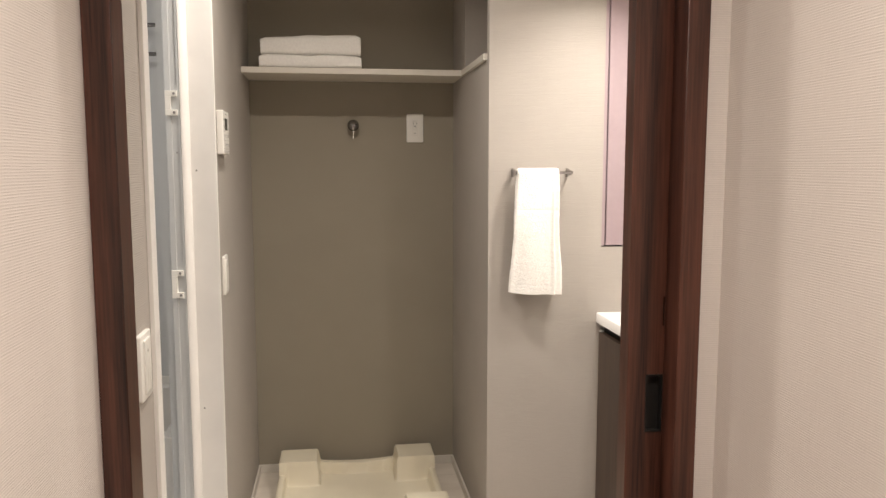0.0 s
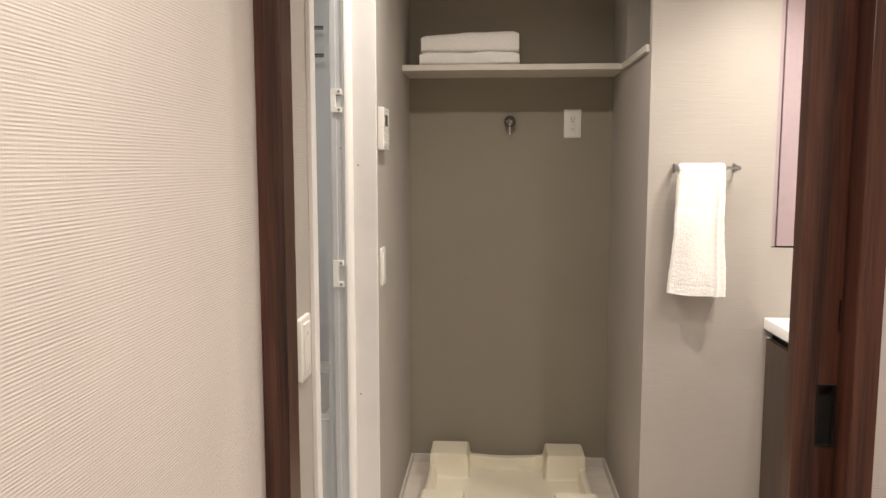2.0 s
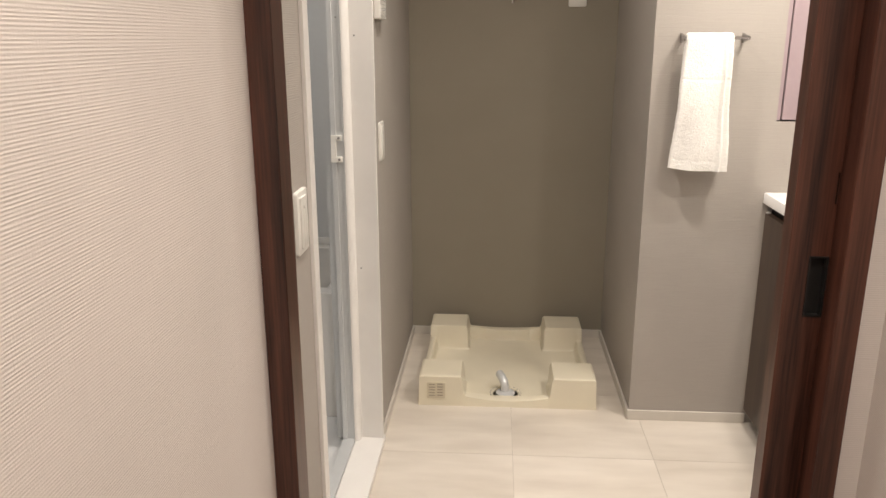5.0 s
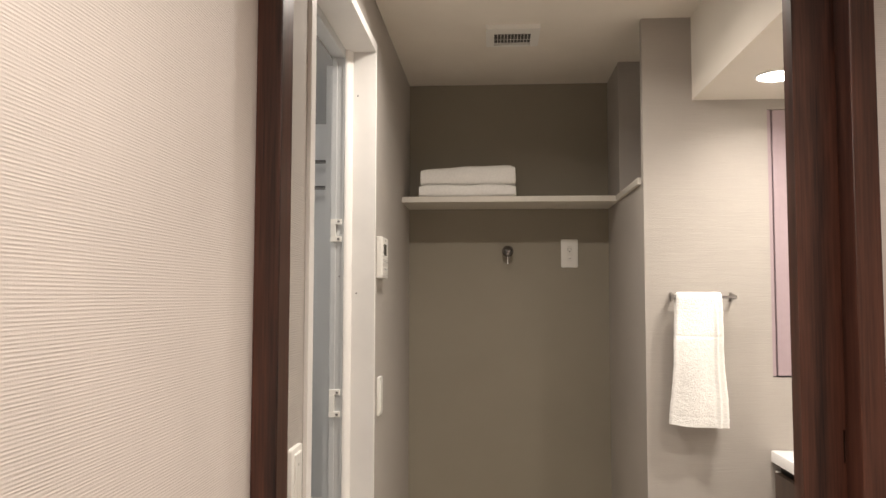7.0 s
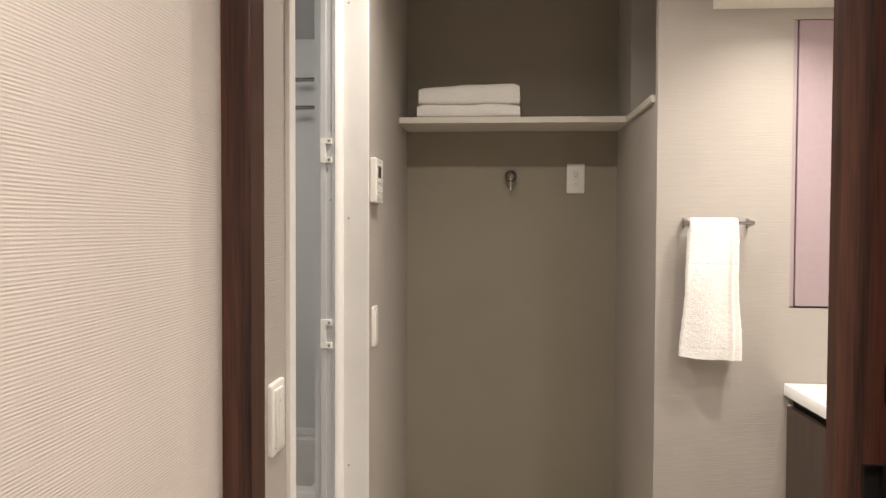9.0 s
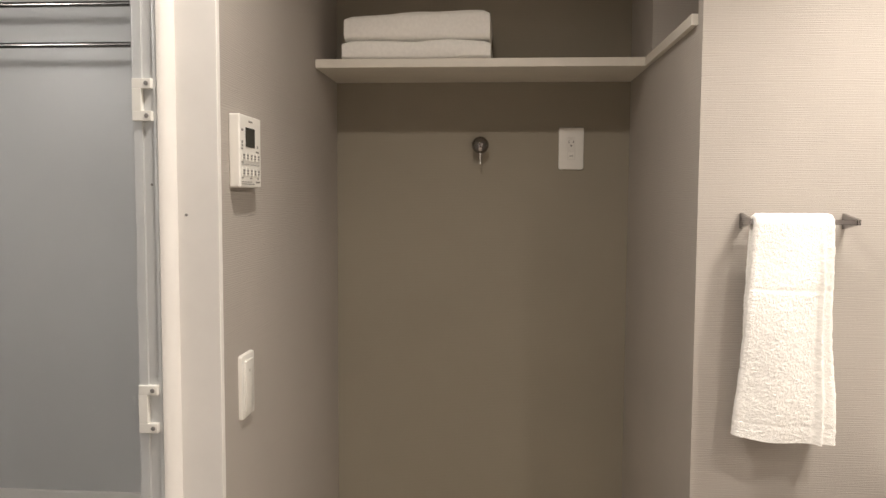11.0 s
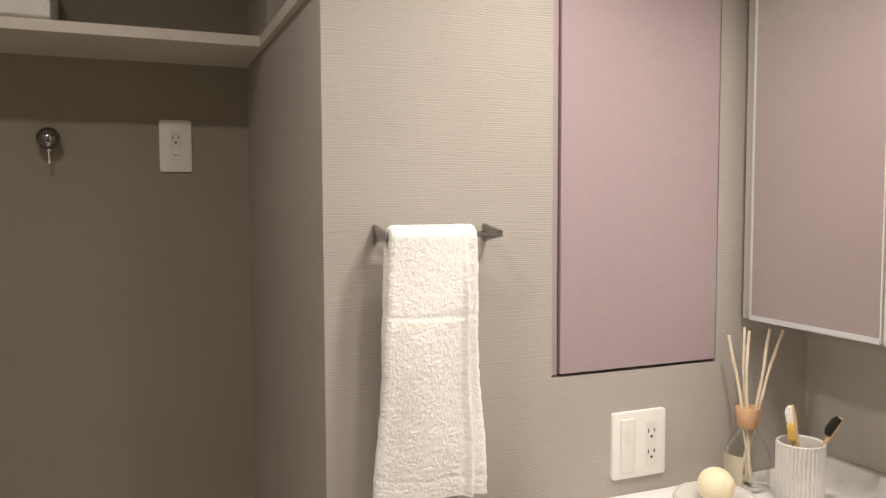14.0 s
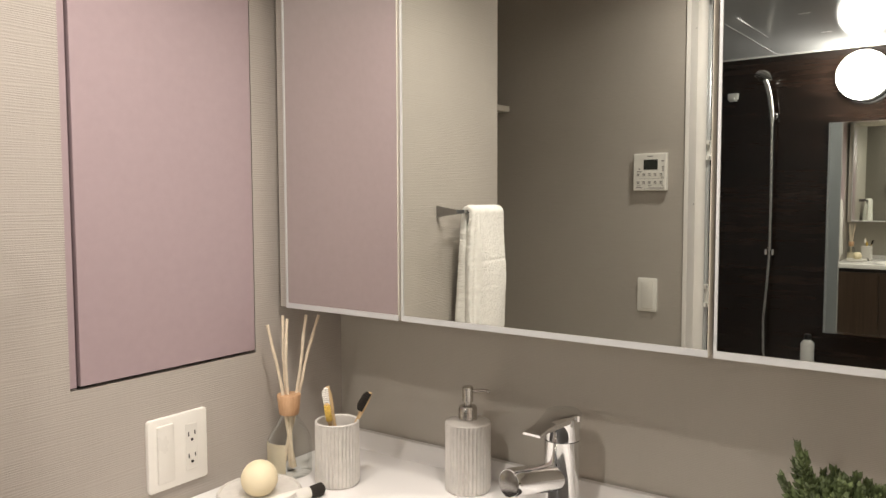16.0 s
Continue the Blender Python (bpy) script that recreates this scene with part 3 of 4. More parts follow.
# ---------------------------------------------------------------- washing machine pan
def laundry_pan():
    root = empty("washing_machine_pan", pose(0.472, 2.985, 0), "cream plastic washing machine drain pan with raised corners", "drain pan")
    W, D, R = 0.320, 0.327, 0.116
    n = 110
    bm = bmesh.new()

    def step(a, w):
        s = min(1, max(0, a / w + 0.5))
        return s * s * (3 - 2 * s)

    def height(u, v):
        """Height over the floor at u, v in -1..1."""
        x, y = abs(u) * W, abs(v) * D
        post = step(x - 0.160, 0.011) * step(y - 0.170, 0.011)
        curve = 1 - min(1, x / 0.17) ** 2
        low, high = (0.026, 0.046) if v < 0 else (0.058, 0.068)
        rim_y = step(y - (0.296 - 0.016 * curve), 0.014) * (high - (high - low) * curve)
        rim_x = step(x - 0.292, 0.014) * 0.066
        z = max(0.014 + 0.008 * (x / W) ** 2, rim_y, rim_x)
        z += (R - z) * post
        ex, ey = max(x - (W - 0.008), 0), max(y - (D - 0.008), 0)
        return z - (ex * ex + ey * ey) * 60

    grid = [[bm.verts.new((W * (2 * i / n - 1), D * (2 * j / n - 1), height(2 * i / n - 1, 2 * j / n - 1))) for i in range(n + 1)] for j in range(n + 1)]
    for j in range(n):
        for i in range(n):
            bm.faces.new((grid[j][i], grid[j][i + 1], grid[j + 1][i + 1], grid[j + 1][i]))
    rim = [grid[0][i] for i in range(n)] + [grid[j][n] for j in range(n)] + [grid[n][n - i] for i in range(n)] + [grid[n - j][0] for j in range(n)]
    low = [bm.verts.new((v.co.x * 1.012, v.co.y * 1.012, 0.0)) for v in rim]
    for k in range(len(rim)):
        bm.faces.new((rim[k], low[k], low[(k + 1) % len(rim)], rim[(k + 1) % len(rim)]))
    mesh_ob("tray", bm, M_PAN, root, True)
    front = -D * 1.012
    boxes("sticker", [(-0.290, -0.226, front - 0.0012, front + 0.004, 0.030, 0.092)], plain("sticker_paper", (0.62, 0.56, 0.43), 0.6), root)
    rows = []
    for r in range(5):
        rows += [(-0.284, -0.262, front - 0.0018, front - 0.0011, 0.082 - r * 0.011, 0.086 - r * 0.011), (-0.254, -0.234, front - 0.0018, front - 0.0011, 0.083 - r * 0.011, 0.088 - r * 0.011)]
    boxes("sticker_print", rows, plain("sticker_ink", (0.36, 0.31, 0.24), 0.6), root)
    dy = -0.255
    lathe("drain_ring", [(0.066, 0.0), (0.066, 0.004), (0.052, 0.007), (0.047, 0.004), (0.046, 0.0)], M_PAN, root, 40, pose(-0.004, dy, 0.015))
    boxes("drain_slot", [(-0.004 + 0.056 * math.cos(a) - 0.0025, -0.004 + 0.056 * math.cos(a) + 0.0025, dy + 0.056 * math.sin(a) - 0.002, dy + 0.056 * math.sin(a) + 0.002, 0.0205, 0.0222)
                         for a in [k * math.pi / 10 for k in range(20)]], M_GREY, root)
    lathe("drain_cup", [(0.036, 0.0), (0.036, 0.008), (0.024, 0.014), (0.017, 0.014)], M_ALU, root, 28, pose(-0.004, dy, 0.016))
    tube("drain_elbow", [(-0.004, dy, 0.026), (-0.006, dy + 0.003, 0.050), (-0.012, dy + 0.014, 0.066), (-0.020, dy + 0.034, 0.072), (-0.026, dy + 0.056, 0.073)], [0.016, 0.016, 0.016, 0.0155, 0.015], M_ALU, root, 16)


laundry_pan()

# ---------------------------------------------------------------- controls on the west wall
def controller():
    """Bath dryer control panel; its local y points out of the wall."""
    root = empty("bath_dryer_controller", pose(WEST, 2.503, 1.422, 0, 0, 90), "white plastic bathroom dryer control panel with small display", "control panel")
    box("case", -0.060, 0.060, -0.020, 0, -0.065, 0.065, M_PLASTIC, root, 0.003, 3)
    box("display", -0.029, 0.022, -0.0208, -0.0198, 0.008, 0.043, M_LCD, root, 0.0002)
    for k in range(5):
        x = -0.041 + k * 0.0207
        for z in (-0.0095, -0.0370):
            box("key", x - 0.0080, x + 0.0080, -0.0212, -0.0198, z - 0.0075, z + 0.0075, M_PLASTIC2, root, 0.0005)
            box("key_print", x - 0.0048, x + 0.0040, -0.0216, -0.0211, z + 0.0006, z + 0.0042, M_GREY, root)
            box("key_print", x - 0.0048, x + 0.0030, -0.0216, -0.0211, z - 0.0040, z - 0.0012, M_GREY, root)
    marks = [(-0.012, 0.010, 0.053, 0.056), (-0.057, -0.046, 0.0355, 0.039), (-0.056, -0.049, 0.0140, 0.0185), (-0.055, -0.050, 0.0085, 0.0115), (-0.057, -0.049, 0.0030, 0.0055),
             (0.039, 0.044, 0.0085, 0.0135), (0.032, 0.051, -0.0005, 0.0028), (-0.058, 0.054, -0.0235, -0.0228), (-0.058, -0.046, -0.0205, -0.0188),
             (-0.056, -0.048, -0.0487, -0.0468), (-0.009, 0.006, -0.0487, -0.0468), (0.036, 0.050, -0.0487, -0.0468),
             (-0.058, 0.002, -0.0552, -0.0540), (-0.058, 0.020, -0.0590, -0.0578), (0.030, 0.055, -0.0560, -0.0528)]
    for xa, xb, za, zb in marks:
        box("print", xa * 0.91, xb * 0.91, -0.0206, -0.0199, za, zb, M_GREY, root)


controller()


def switch_plate(m, rockers, w=0.071):
    root = empty("light_switch", m, "white plastic wide rocker light switch plate", "switch", "light switches")
    plate("plate", w, 0.120, -0.0072, 0, 0.0060, M_PLASTIC, root)
    inner = 0.044
    each = inner / rockers
    for k in range(rockers):
        x = -inner / 2 + each * k
        plate("rocker", each - 0.0008, 0.098, -0.0105, -0.0070, 0.0030, M_PLASTIC2, root, x + each / 2)
    return root


switch_plate(pose(WEST, 2.512, 0.988, 0, 0, 90), 1)
switch_plate(pose(WEST, 1.490, 0.970, 0, 0, 90), 3, 0.074)

# ---------------------------------------------------------------- ceiling fixtures
def vent():
    root = empty("ceiling_vent", pose(0.482, 2.715, CEIL), "white plastic ceiling exhaust grille with dark slots", "vent")
    bm = bmesh.new()
    hw, hd = 0.092, 0.092
    ix0, ix1, iy0, iy1 = -0.063, 0.063, -0.040, 0.076
    for r in ((-hw, ix0, -hd, hd), (ix1, hw, -hd, hd), (ix0, ix1, -hd, iy0), (ix0, ix1, iy1, hd)):
        add_box(bm, r[0], r[1], r[2], r[3], -0.016, 0.0)
    mesh_ob("cover", bm, M_PLASTIC, root)
    bars = [(ix0 + (ix1 - ix0) * k / 11 - 0.0011, ix0 + (ix1 - ix0) * k / 11 + 0.0011, iy0, iy1, -0.0158, -0.0148) for k in range(1, 11)]
    bars += [(ix0, ix1, iy0 + 0.058 - 0.0016, iy0 + 0.058 + 0.0016, -0.0157, -0.0149)]
    boxes("slat", bars, M_PLASTIC, root)
    # black sheet close behind the slats, painting the shade inside the opening
    box("slot_backing", ix0, ix1, iy0, iy1, -0.0065, -0.0005, M_BLACK, root)


vent()


def downlight(x, y, z, r):
    root = empty("downlight", pose(x, y, z), "round recessed ceiling downlight, switched on", "ceiling light", "recessed downlights")
    lathe("rim", [(r + 0.010, 0.0), (r + 0.010, -0.003), (r + 0.008, -0.005), (r + 0.002, -0.004), (r + 0.0005, 0.0)], M_WHITE, root, 40)
    lathe("lens", [(r, -0.0005), (r, -0.0028), (r * 0.7, -0.0034), (0.004, -0.0036)], M_LENS, root, 40)


for dx, dy, dz, watts, cone, rad in DOWNLIGHTS:
    downlight(dx, dy, dz, rad)

# ---------------------------------------------------------------- towel and its bar
def towel_bar():
    """A slim bar between two plates that taper from the wall to the bar."""
    root = empty("towel_bar", pose(0, TOWEL, 1.3005), "slim chrome towel bar on tapered arms on the papered wall", "towel bar")
    x0, x1, y = 0.978, 1.172, -0.060
    box("bar", x0 + 0.0005, x1 - 0.0005, y, y + 0.008, -0.0045, 0.0045, M_BAR, root, 0.0008)
    for ax in (x0, x1 - 0.007):
        bm = bmesh.new()
        side = [[bm.verts.new((ax + dx, yy, zz)) for yy, zz in ((y - 0.001, 0.0052), (-0.020, 0.0110), (0, 0.0150), (0, -0.0150), (-0.020, -0.0110), (y - 0.001, -0.0052))] for dx in (0, 0.007)]
        bm.faces.new(side[0])
        bm.faces.new(side[1][::-1])
        for k in range(6):
            bm.faces.new((side[0][k], side[0][(k + 1) % 6], side[1][(k + 1) % 6], side[1][k]))
        bmesh.ops.bevel(bm, geom=list(bm.edges), offset=0.0006, segments=1, affect="EDGES")
        mesh_ob("arm", bm, M_BAR, root)


towel_bar()


def hanging_towel():
    """A hand towel folded lengthwise and hung over the bar, flaring towards its hem."""
    xc, z_top, yb = 1.053, 1.3065, TOWEL - 0.0565
    bm = bmesh.new()
    ns, nu = 460, 96
    loops = random.Random(17)
    front, back, rr = 0.390, 0.372, 0.0105
    total = front + math.pi * rr + back
    outer, inner = [], []
    for i in range(ns + 1):
        s = total * i / ns
        if s < front:
            y, z, ny, nz = yb - rr, z_top - rr - (front - s), -1, 0
            drop = front - s
        elif s < front + math.pi * rr:
            a = (s - front) / rr
            y, z, ny, nz = yb - rr * math.cos(a), z_top - rr + rr * math.sin(a), -math.cos(a), math.sin(a)
            drop = 0
        else:
            drop = s - front - math.pi * rr
            y, z, ny, nz = yb + rr, z_top - rr - drop, 1, 0
        k = drop / front
        back_side = s > front + math.pi * rr / 2
        left = xc - 0.0695 - 0.024 * k ** 1.2 + 0.0035 * noise.noise(Vector((3.1, drop * 13, 0.4))) * min(1, 6 * k) - 0.0014 * noise.noise(Vector((1.7, drop * 60, 0.2)))
        right = xc + 0.0690 + 0.012 * k ** 0.8 + 0.0030 * noise.noise(Vector((8.6, drop * 15, 2.4))) * min(1, 6 * k) + 0.0012 * noise.noise(Vector((5.2, drop * 70, 0.9)))
        if back_side:
            left, right = left + 0.016 * k, right - 0.001
            y += 0.020 * k ** 0.8
        ro, ri = [], []
        for j in range(nu + 1):
            u = j / nu
            x = left + (right - left) * u + loops.uniform(-0.0006, 0.0006)
            sway = 0.0085 * math.sin(2.6 * u * math.pi + 0.7 + 1.2 * k) * k + 0.012 * noise.noise(Vector((x * 7, z * 4, 2.0 if back_side else 0.0))) * min(1, 3 * k)
            fold = -0.009 * math.exp(-((u - 0.84) / 0.03) ** 2) * min(1, 4 * k) + 0.006 * (u > 0.86) * min(1, 4 * k)
            edge = min(u, 1 - u) * (right - left)
            thick = 0.0110 * min(1, math.sqrt(max(0.02, edge / 0.006)))
            band = abs(drop - 0.116)
            thick -= 0.0022 * math.exp(-(band / 0.004) ** 2) + 0.0012 * math.exp(-((drop - front + 0.03) / 0.004) ** 2)
            pile = loops.uniform(-0.0007, 0.0007) + 0.0004 * noise.noise(Vector((x * 210, z * 280, y * 50))) + 0.0004 * noise.noise(Vector((x * 100, z * 140, y * 30))) + 0.0005 * noise.noise(Vector((x * 40, z * 60, 0)))
            if band < 0.0015:
                pile *= 0.3
            off = sway + (0 if back_side else fold) + (0.012 * (1 - u) * k - 0.010 * k if not back_side else 0)
            ylim = TOWEL - 0.004
            hem = 0.014 * (u - 0.35) ** 2 * k if not back_side else 0
            ro.append(bm.verts.new((x, min(ylim, y + ny * (thick / 2 + pile + 0.004) + off), z + nz * (thick / 2 + pile + 0.004) - (0.012 * u * k if not back_side else 0) + hem)))
            deep = 0.004 + (0.0220 * k ** 0.6 if back_side else 0.0075) * min(1, drop / 0.03) * min(1, edge / 0.004)
            ri.append(bm.verts.new((x, min(ylim - 0.002, y - ny * deep + off), z - nz * 0.004 - (0.012 * u * k if not back_side else 0) + hem)))
        outer.append(ro)
        inner.append(ri)
    for i in range(ns):
        for j in range(nu):
            bm.faces.new((outer[i][j], outer[i][j + 1], outer[i + 1][j + 1], outer[i + 1][j]))
            bm.faces.new((inner[i][j], inner[i + 1][j], inner[i + 1][j + 1], inner[i][j + 1]))
        bm.faces.new((outer[i][0], outer[i + 1][0], inner[i + 1][0], inner[i][0]))
        bm.faces.new((outer[i][nu], inner[i][nu], inner[i + 1][nu], outer[i + 1][nu]))
    for i in (0, ns):
        for j in range(nu):
            bm.faces.new((outer[i][j], inner[i][j], inner[i][j + 1], outer[i][j + 1]))
    tagged(mesh_ob("hand_towel", bm, M_TOWEL, None, True), "white terry hand towel folded over the chrome bar", "towel")


hanging_towel()

# ---------------------------------------------------------------- mauve wall cabinet
def wall_cabinet():
    root = empty("wall_cabinet", pose(0, TOWEL, 0), "matt mauve flush cabinet door set in the wall", "cabinet")
    x0, x1, z0, z1 = CAB_X0, CAB_X1, CAB_Z0, CAB_Z1
    # black sheets round the door paint the shade seen in its gaps
    boxes("gap_backing", [(x0, x1, 0.080, 0.098, z0, z1), (x0, x0 + 0.0005, 0.016, 0.080, z0, z1), (x1 - 0.0005, x1, 0.016, 0.080, z0, z1), (x0, x1, 0.016, 0.080, z0, z0 + 0.0005)], M_BLACK, root)
    box("side_strip", x0 + 0.0003, x0 + 0.0125, 0.004, 0.018, z0 + 0.004, z1 - 0.001, M_PINK, root, 0.0006)
    box("door", x0 + 0.0155, x1 - 0.0035, -0.002, 0.016, z0 + 0.0060, z1 - 0.003, M_PINK, root, 0.0008)


wall_cabinet()

o = outlet("double_outlet", pose(1.475, TOWEL - 0.0004, 0.912), 0.116, 0.122, "white double plate with switch and two power sockets")
plate("rocker", 0.032, 0.098, -0.0105, -0.0066, 0.0035, M_PLASTIC2, o, -0.026)
box("insert", 0.0135, 0.0365, -0.0083, -0.0066, -0.040, 0.040, M_PLASTIC2, o, 0.0006)
socket(o, 0.025, 0.020)
socket(o, 0.025, -0.018)

# ---------------------------------------------------------------- basin unit
COUNTER, C_X0, C_Y0, C_Y1 = 0.820, 1.283, 1.425, TOWEL - 0.002


def basin_unit():
    root = empty("vanity_unit", pose(0, 0, 0), "walnut vanity cabinet with white moulded basin top", "vanity")
    back = EAST - 0.002
    box("plinth", C_X0 + 0.06, back, C_Y0, C_Y1, 0.0, 0.06, M_BLACK, root)
    box("body", C_X0 + 0.022, back, C_Y0, C_Y1, 0.06, 0.745, M_VANITY, root)
    box("grip_groove", C_X0 + 0.030, back, C_Y0, C_Y1, 0.745, 0.786, M_BLACK, root)
    n = 4
    w = (C_Y1 - 0.020 - C_Y0 - 0.006) / n
    for k in range(n):
        y = C_Y0 + 0.003 + k * w
        box("door", C_X0 + 0.002, C_X0 + 0.0215, y + 0.0015, y + w - 0.0015, 0.065, 0.757, M_VANITY, root, 0.001)
    box("filler", C_X0 + 0.012, C_X0 + 0.0218, C_Y1 - 0.020, C_Y1, 0.06, 0.757, M_WHITE, root)
    # moulded top: rim, bowl and back upstand
    bm = bmesh.new()
    nx, ny = 60, 90
    cx, cy, ax, ay = 1.545, 2.02, 0.205, 0.32

    def height(x, y):
        d = (abs((x - cx) / ax) ** 3.2 + abs((y - cy) / ay) ** 3.2) ** (1 / 3.2)
        t = min(1, max(0, (1.06 - d) / 0.42))
        z = COUNTER - 0.125 * t * t * (3 - 2 * t)
        up = min(1, max(0, (x - (back - 0.022)) / 0.010))
        return z + 0.034 * up * up * (3 - 2 * up)

    xs = [C_X0 + (back - C_X0) * i / nx for i in range(nx + 1)]
    xs = sorted(xs + [back - 0.022 + 0.002 * k for k in range(6)] + [C_X0 + 0.0015, C_X0 + 0.004])
    grid = []
    for j in range(ny + 1):
        y = C_Y0 + (C_Y1 - C_Y0) * j / ny
        grid.append([bm.verts.new((x, y, height(x, y) - (0.003 if x == C_X0 else 0.0008 if x < C_X0 + 0.002 else 0))) for x in xs])
    for a, b in zip(grid, grid[1:]):
        for i in range(len(xs) - 1):
            bm.faces.new((a[i], a[i + 1], b[i + 1], b[i]))
    for row, flip in ((grid[0], False), (grid[-1], True)):
        low = [bm.verts.new((v.co.x, v.co.y, 0.786)) for v in row]
        for i in range(len(xs) - 1):
            bm.faces.new((row[i], row[i + 1], low[i + 1], low[i]))
    front = [g[0] for g in grid]
    low = [bm.verts.new((v.co.x, v.co.y, 0.786)) for v in front]
    inner = [bm.verts.new((v.co.x + 0.03, v.co.y, 0.786)) for v in front]
    for i in range(ny):
        bm.faces.new((front[i], low[i], low[i + 1], front[i + 1]))
        bm.faces.new((low[i], inner[i], inner[i + 1], low[i + 1]))
    mesh_ob("basin_top", bm, M_COUNTER, root, True)
    lathe("drain", [(0.022, 0), (0.022, 0.002), (0.016, 0.003)], M_CHROME, root, 24, pose(cx, cy, COUNTER - 0.1248))


basin_unit()


def mirror_cabinet():
    """Its face lies on local x = 0; the doors stand a degree off the wall's line."""
    bottom, top = 1.130, SOFFIT
    root = empty("mirror_cabinet", pose(1.680, 2.05, 0, 0, 0, -1.03), "wall-hung mirror cabinet with three mirrored doors and pale edging", "mirror cabinet")
    box("body", 0.022, 0.196, -0.60, 0.530, bottom, top, M_SHELF, root)
    for ya, yb in ((0.2253, 0.2327), (-0.2812, -0.2738)):
        box("shadow_gap", 0.0195, 0.0218, ya, yb, bottom, top, M_BLACK, root)
    box("filler", 0.012, 0.0218, 0.506, 0.531, bottom, top, M_PAPER, root)
    for y0, y1 in ((0.2325, 0.502), (-0.274, 0.2255), (-0.60, -0.281)):
        box("door", 0.001, 0.0215, y0, y1, bottom + 0.002, top - 0.004, M_SHELF, root, 0.0006)
        box("mirror_pane", 0.0, 0.0009, y0 + 0.001, y1 - 0.004, bottom + 0.0105, top - 0.006, M_MIRROR, root)
        e = 0.0012
        boxes("edging", [(-e, 0.0009, y0, y1, bottom + 0.001, bottom + 0.0100), (-e, 0.0009, y1 - 0.0038, y1, bottom + 0.0100, top - 0.004)], M_ALU, root)


mirror_cabinet()


def mixer_tap():
    root = empty("basin_mixer_tap", pose(1.793, 2.036, COUNTER, 0, 0, -14), "chrome single-lever basin mixer tap", "tap")
    lathe("column", [(0.032, 0), (0.032, 0.004), (0.0290, 0.006), (0.0282, 0.06), (0.0282, 0.1275)], M_CHROME, root, 40)
    lathe("cap", [(0.0284, 0.1288), (0.0290, 0.1300), (0.0290, 0.1640), (0.010, 0.1645)], M_CHROME, root, 40)
    # lever: a plate rounded over the cap that falls and thins towards its tip
    bm = bmesh.new()
    rows = []
    for k in range(25):
        x = 0.0294 - 0.1154 * (k / 24) ** 1.25
        t = max(0.0, -x / 0.086)
        half = math.sqrt(max(0.0, 0.0295 ** 2 - x * x)) + 0.002 if x > 0 else 0.0295 - 0.0135 * min(1, t * 1.4) ** 0.8
        zt = 0.1720 - 0.016 * t + (0.06 * x if x > 0 else 0)
        zb = 0.1610 - 0.009 * t
        rows.append([bm.verts.new(p) for p in ((x, -half, zb), (x, half, zb), (x, half, zt - 0.002), (x, half * 0.86, zt), (x, -half * 0.86, zt), (x, -half, zt - 0.002))])
    for a, b in zip(rows, rows[1:]):
        for i in range(6):
            bm.faces.new((a[i], a[(i + 1) % 6], b[(i + 1) % 6], b[i]))
    bm.faces.new(rows[0])
    bm.faces.new(rows[-1][::-1])
    mesh_ob("lever", bm, M_CHROME, root, True, pose(0, 0, 0, 0, 0, 8))
    tube("spout", [(0.0, 0, 0.067), (-0.05, 0.002, 0.0735), (-0.112, 0.004, 0.082), (-0.118, 0.004, 0.0825)], [0.0225, 0.0225, 0.0225, 0.0212], M_CHROME, root, 32)
    # end face in darker steel: the dark it reflects is put into its colour
    lathe("spout_face", [(0.0200, 0), (0.0200, 0.0015), (0.0188, 0.002)], M_RODS, root, 32, pose(-0.1175, 0.004, 0.0825, 0, -82.5, 0))


mixer_tap()


def ribbed_body(name, r, h, mat, parent, hollow):
    prof = [(r * 0.90, 0), (r * 0.97, 0.003), (r, 0.008), (r, h * 0.5), (r, h - 0.006), (r * 0.99, h - 0.002), (r * 0.95, h)]
    if hollow:
        prof += [(r * 0.88, h - 0.002), (r * 0.86, h - 0.02), (r * 0.84, 0.01), (r * 0.2, 0.008)]
    else:
        prof += [(r * 0.60, h + 0.003), (r * 0.35, h + 0.004)]
    bm = bmesh.new()
    ribs, steps = 34, 34 * 6
    rings = []
    for r0, z in prof:
        ring = []
        fluted = r0 >= r * 0.995
        for k in range(steps):
            a = 2 * math.pi * k / steps
            rr = r0 - (0.0036 * (0.5 - 0.5 * math.cos(ribs * a)) ** 1.6 if fluted else 0)
            ring.append(bm.verts.new((rr * math.cos(a), rr * math.sin(a), z)))
        rings.append(ring)
    for a, b in zip(rings, rings[1:]):
        for k in range(steps):
            bm.faces.new((a[k], a[(k + 1) % steps], b[(k + 1) % steps], b[k]))
    bm.faces.new(rings[0][::-1])
    bm.faces.new(rings[-1])
    return mesh_ob(name, bm, mat, parent, True)


def soap_bottle():
    root = empty("soap_dispenser", pose(1.803, 2.223, COUNTER), "ribbed stone-grey ceramic soap dispenser with steel pump", "soap dispenser")
    ribbed_body("body", 0.0405, 0.123, M_CERAMIC, root, False)
    lathe("collar", [(0.0165, 0.126), (0.0165, 0.146), (0.0145, 0.150), (0.006, 0.1515)], M_STEEL, root, 28)
    lathe("pump", [(0.006, 0.150), (0.006, 0.157), (0.0095, 0.158), (0.0095, 0.183), (0.007, 0.185)], M_STEEL, root, 24)
    tube("spout", [(0, 0, 0.1765), (0.018, -0.028, 0.1768), (0.021, -0.033, 0.174)], [0.0032, 0.0030, 0.0026], M_STEEL, root)


soap_bottle()


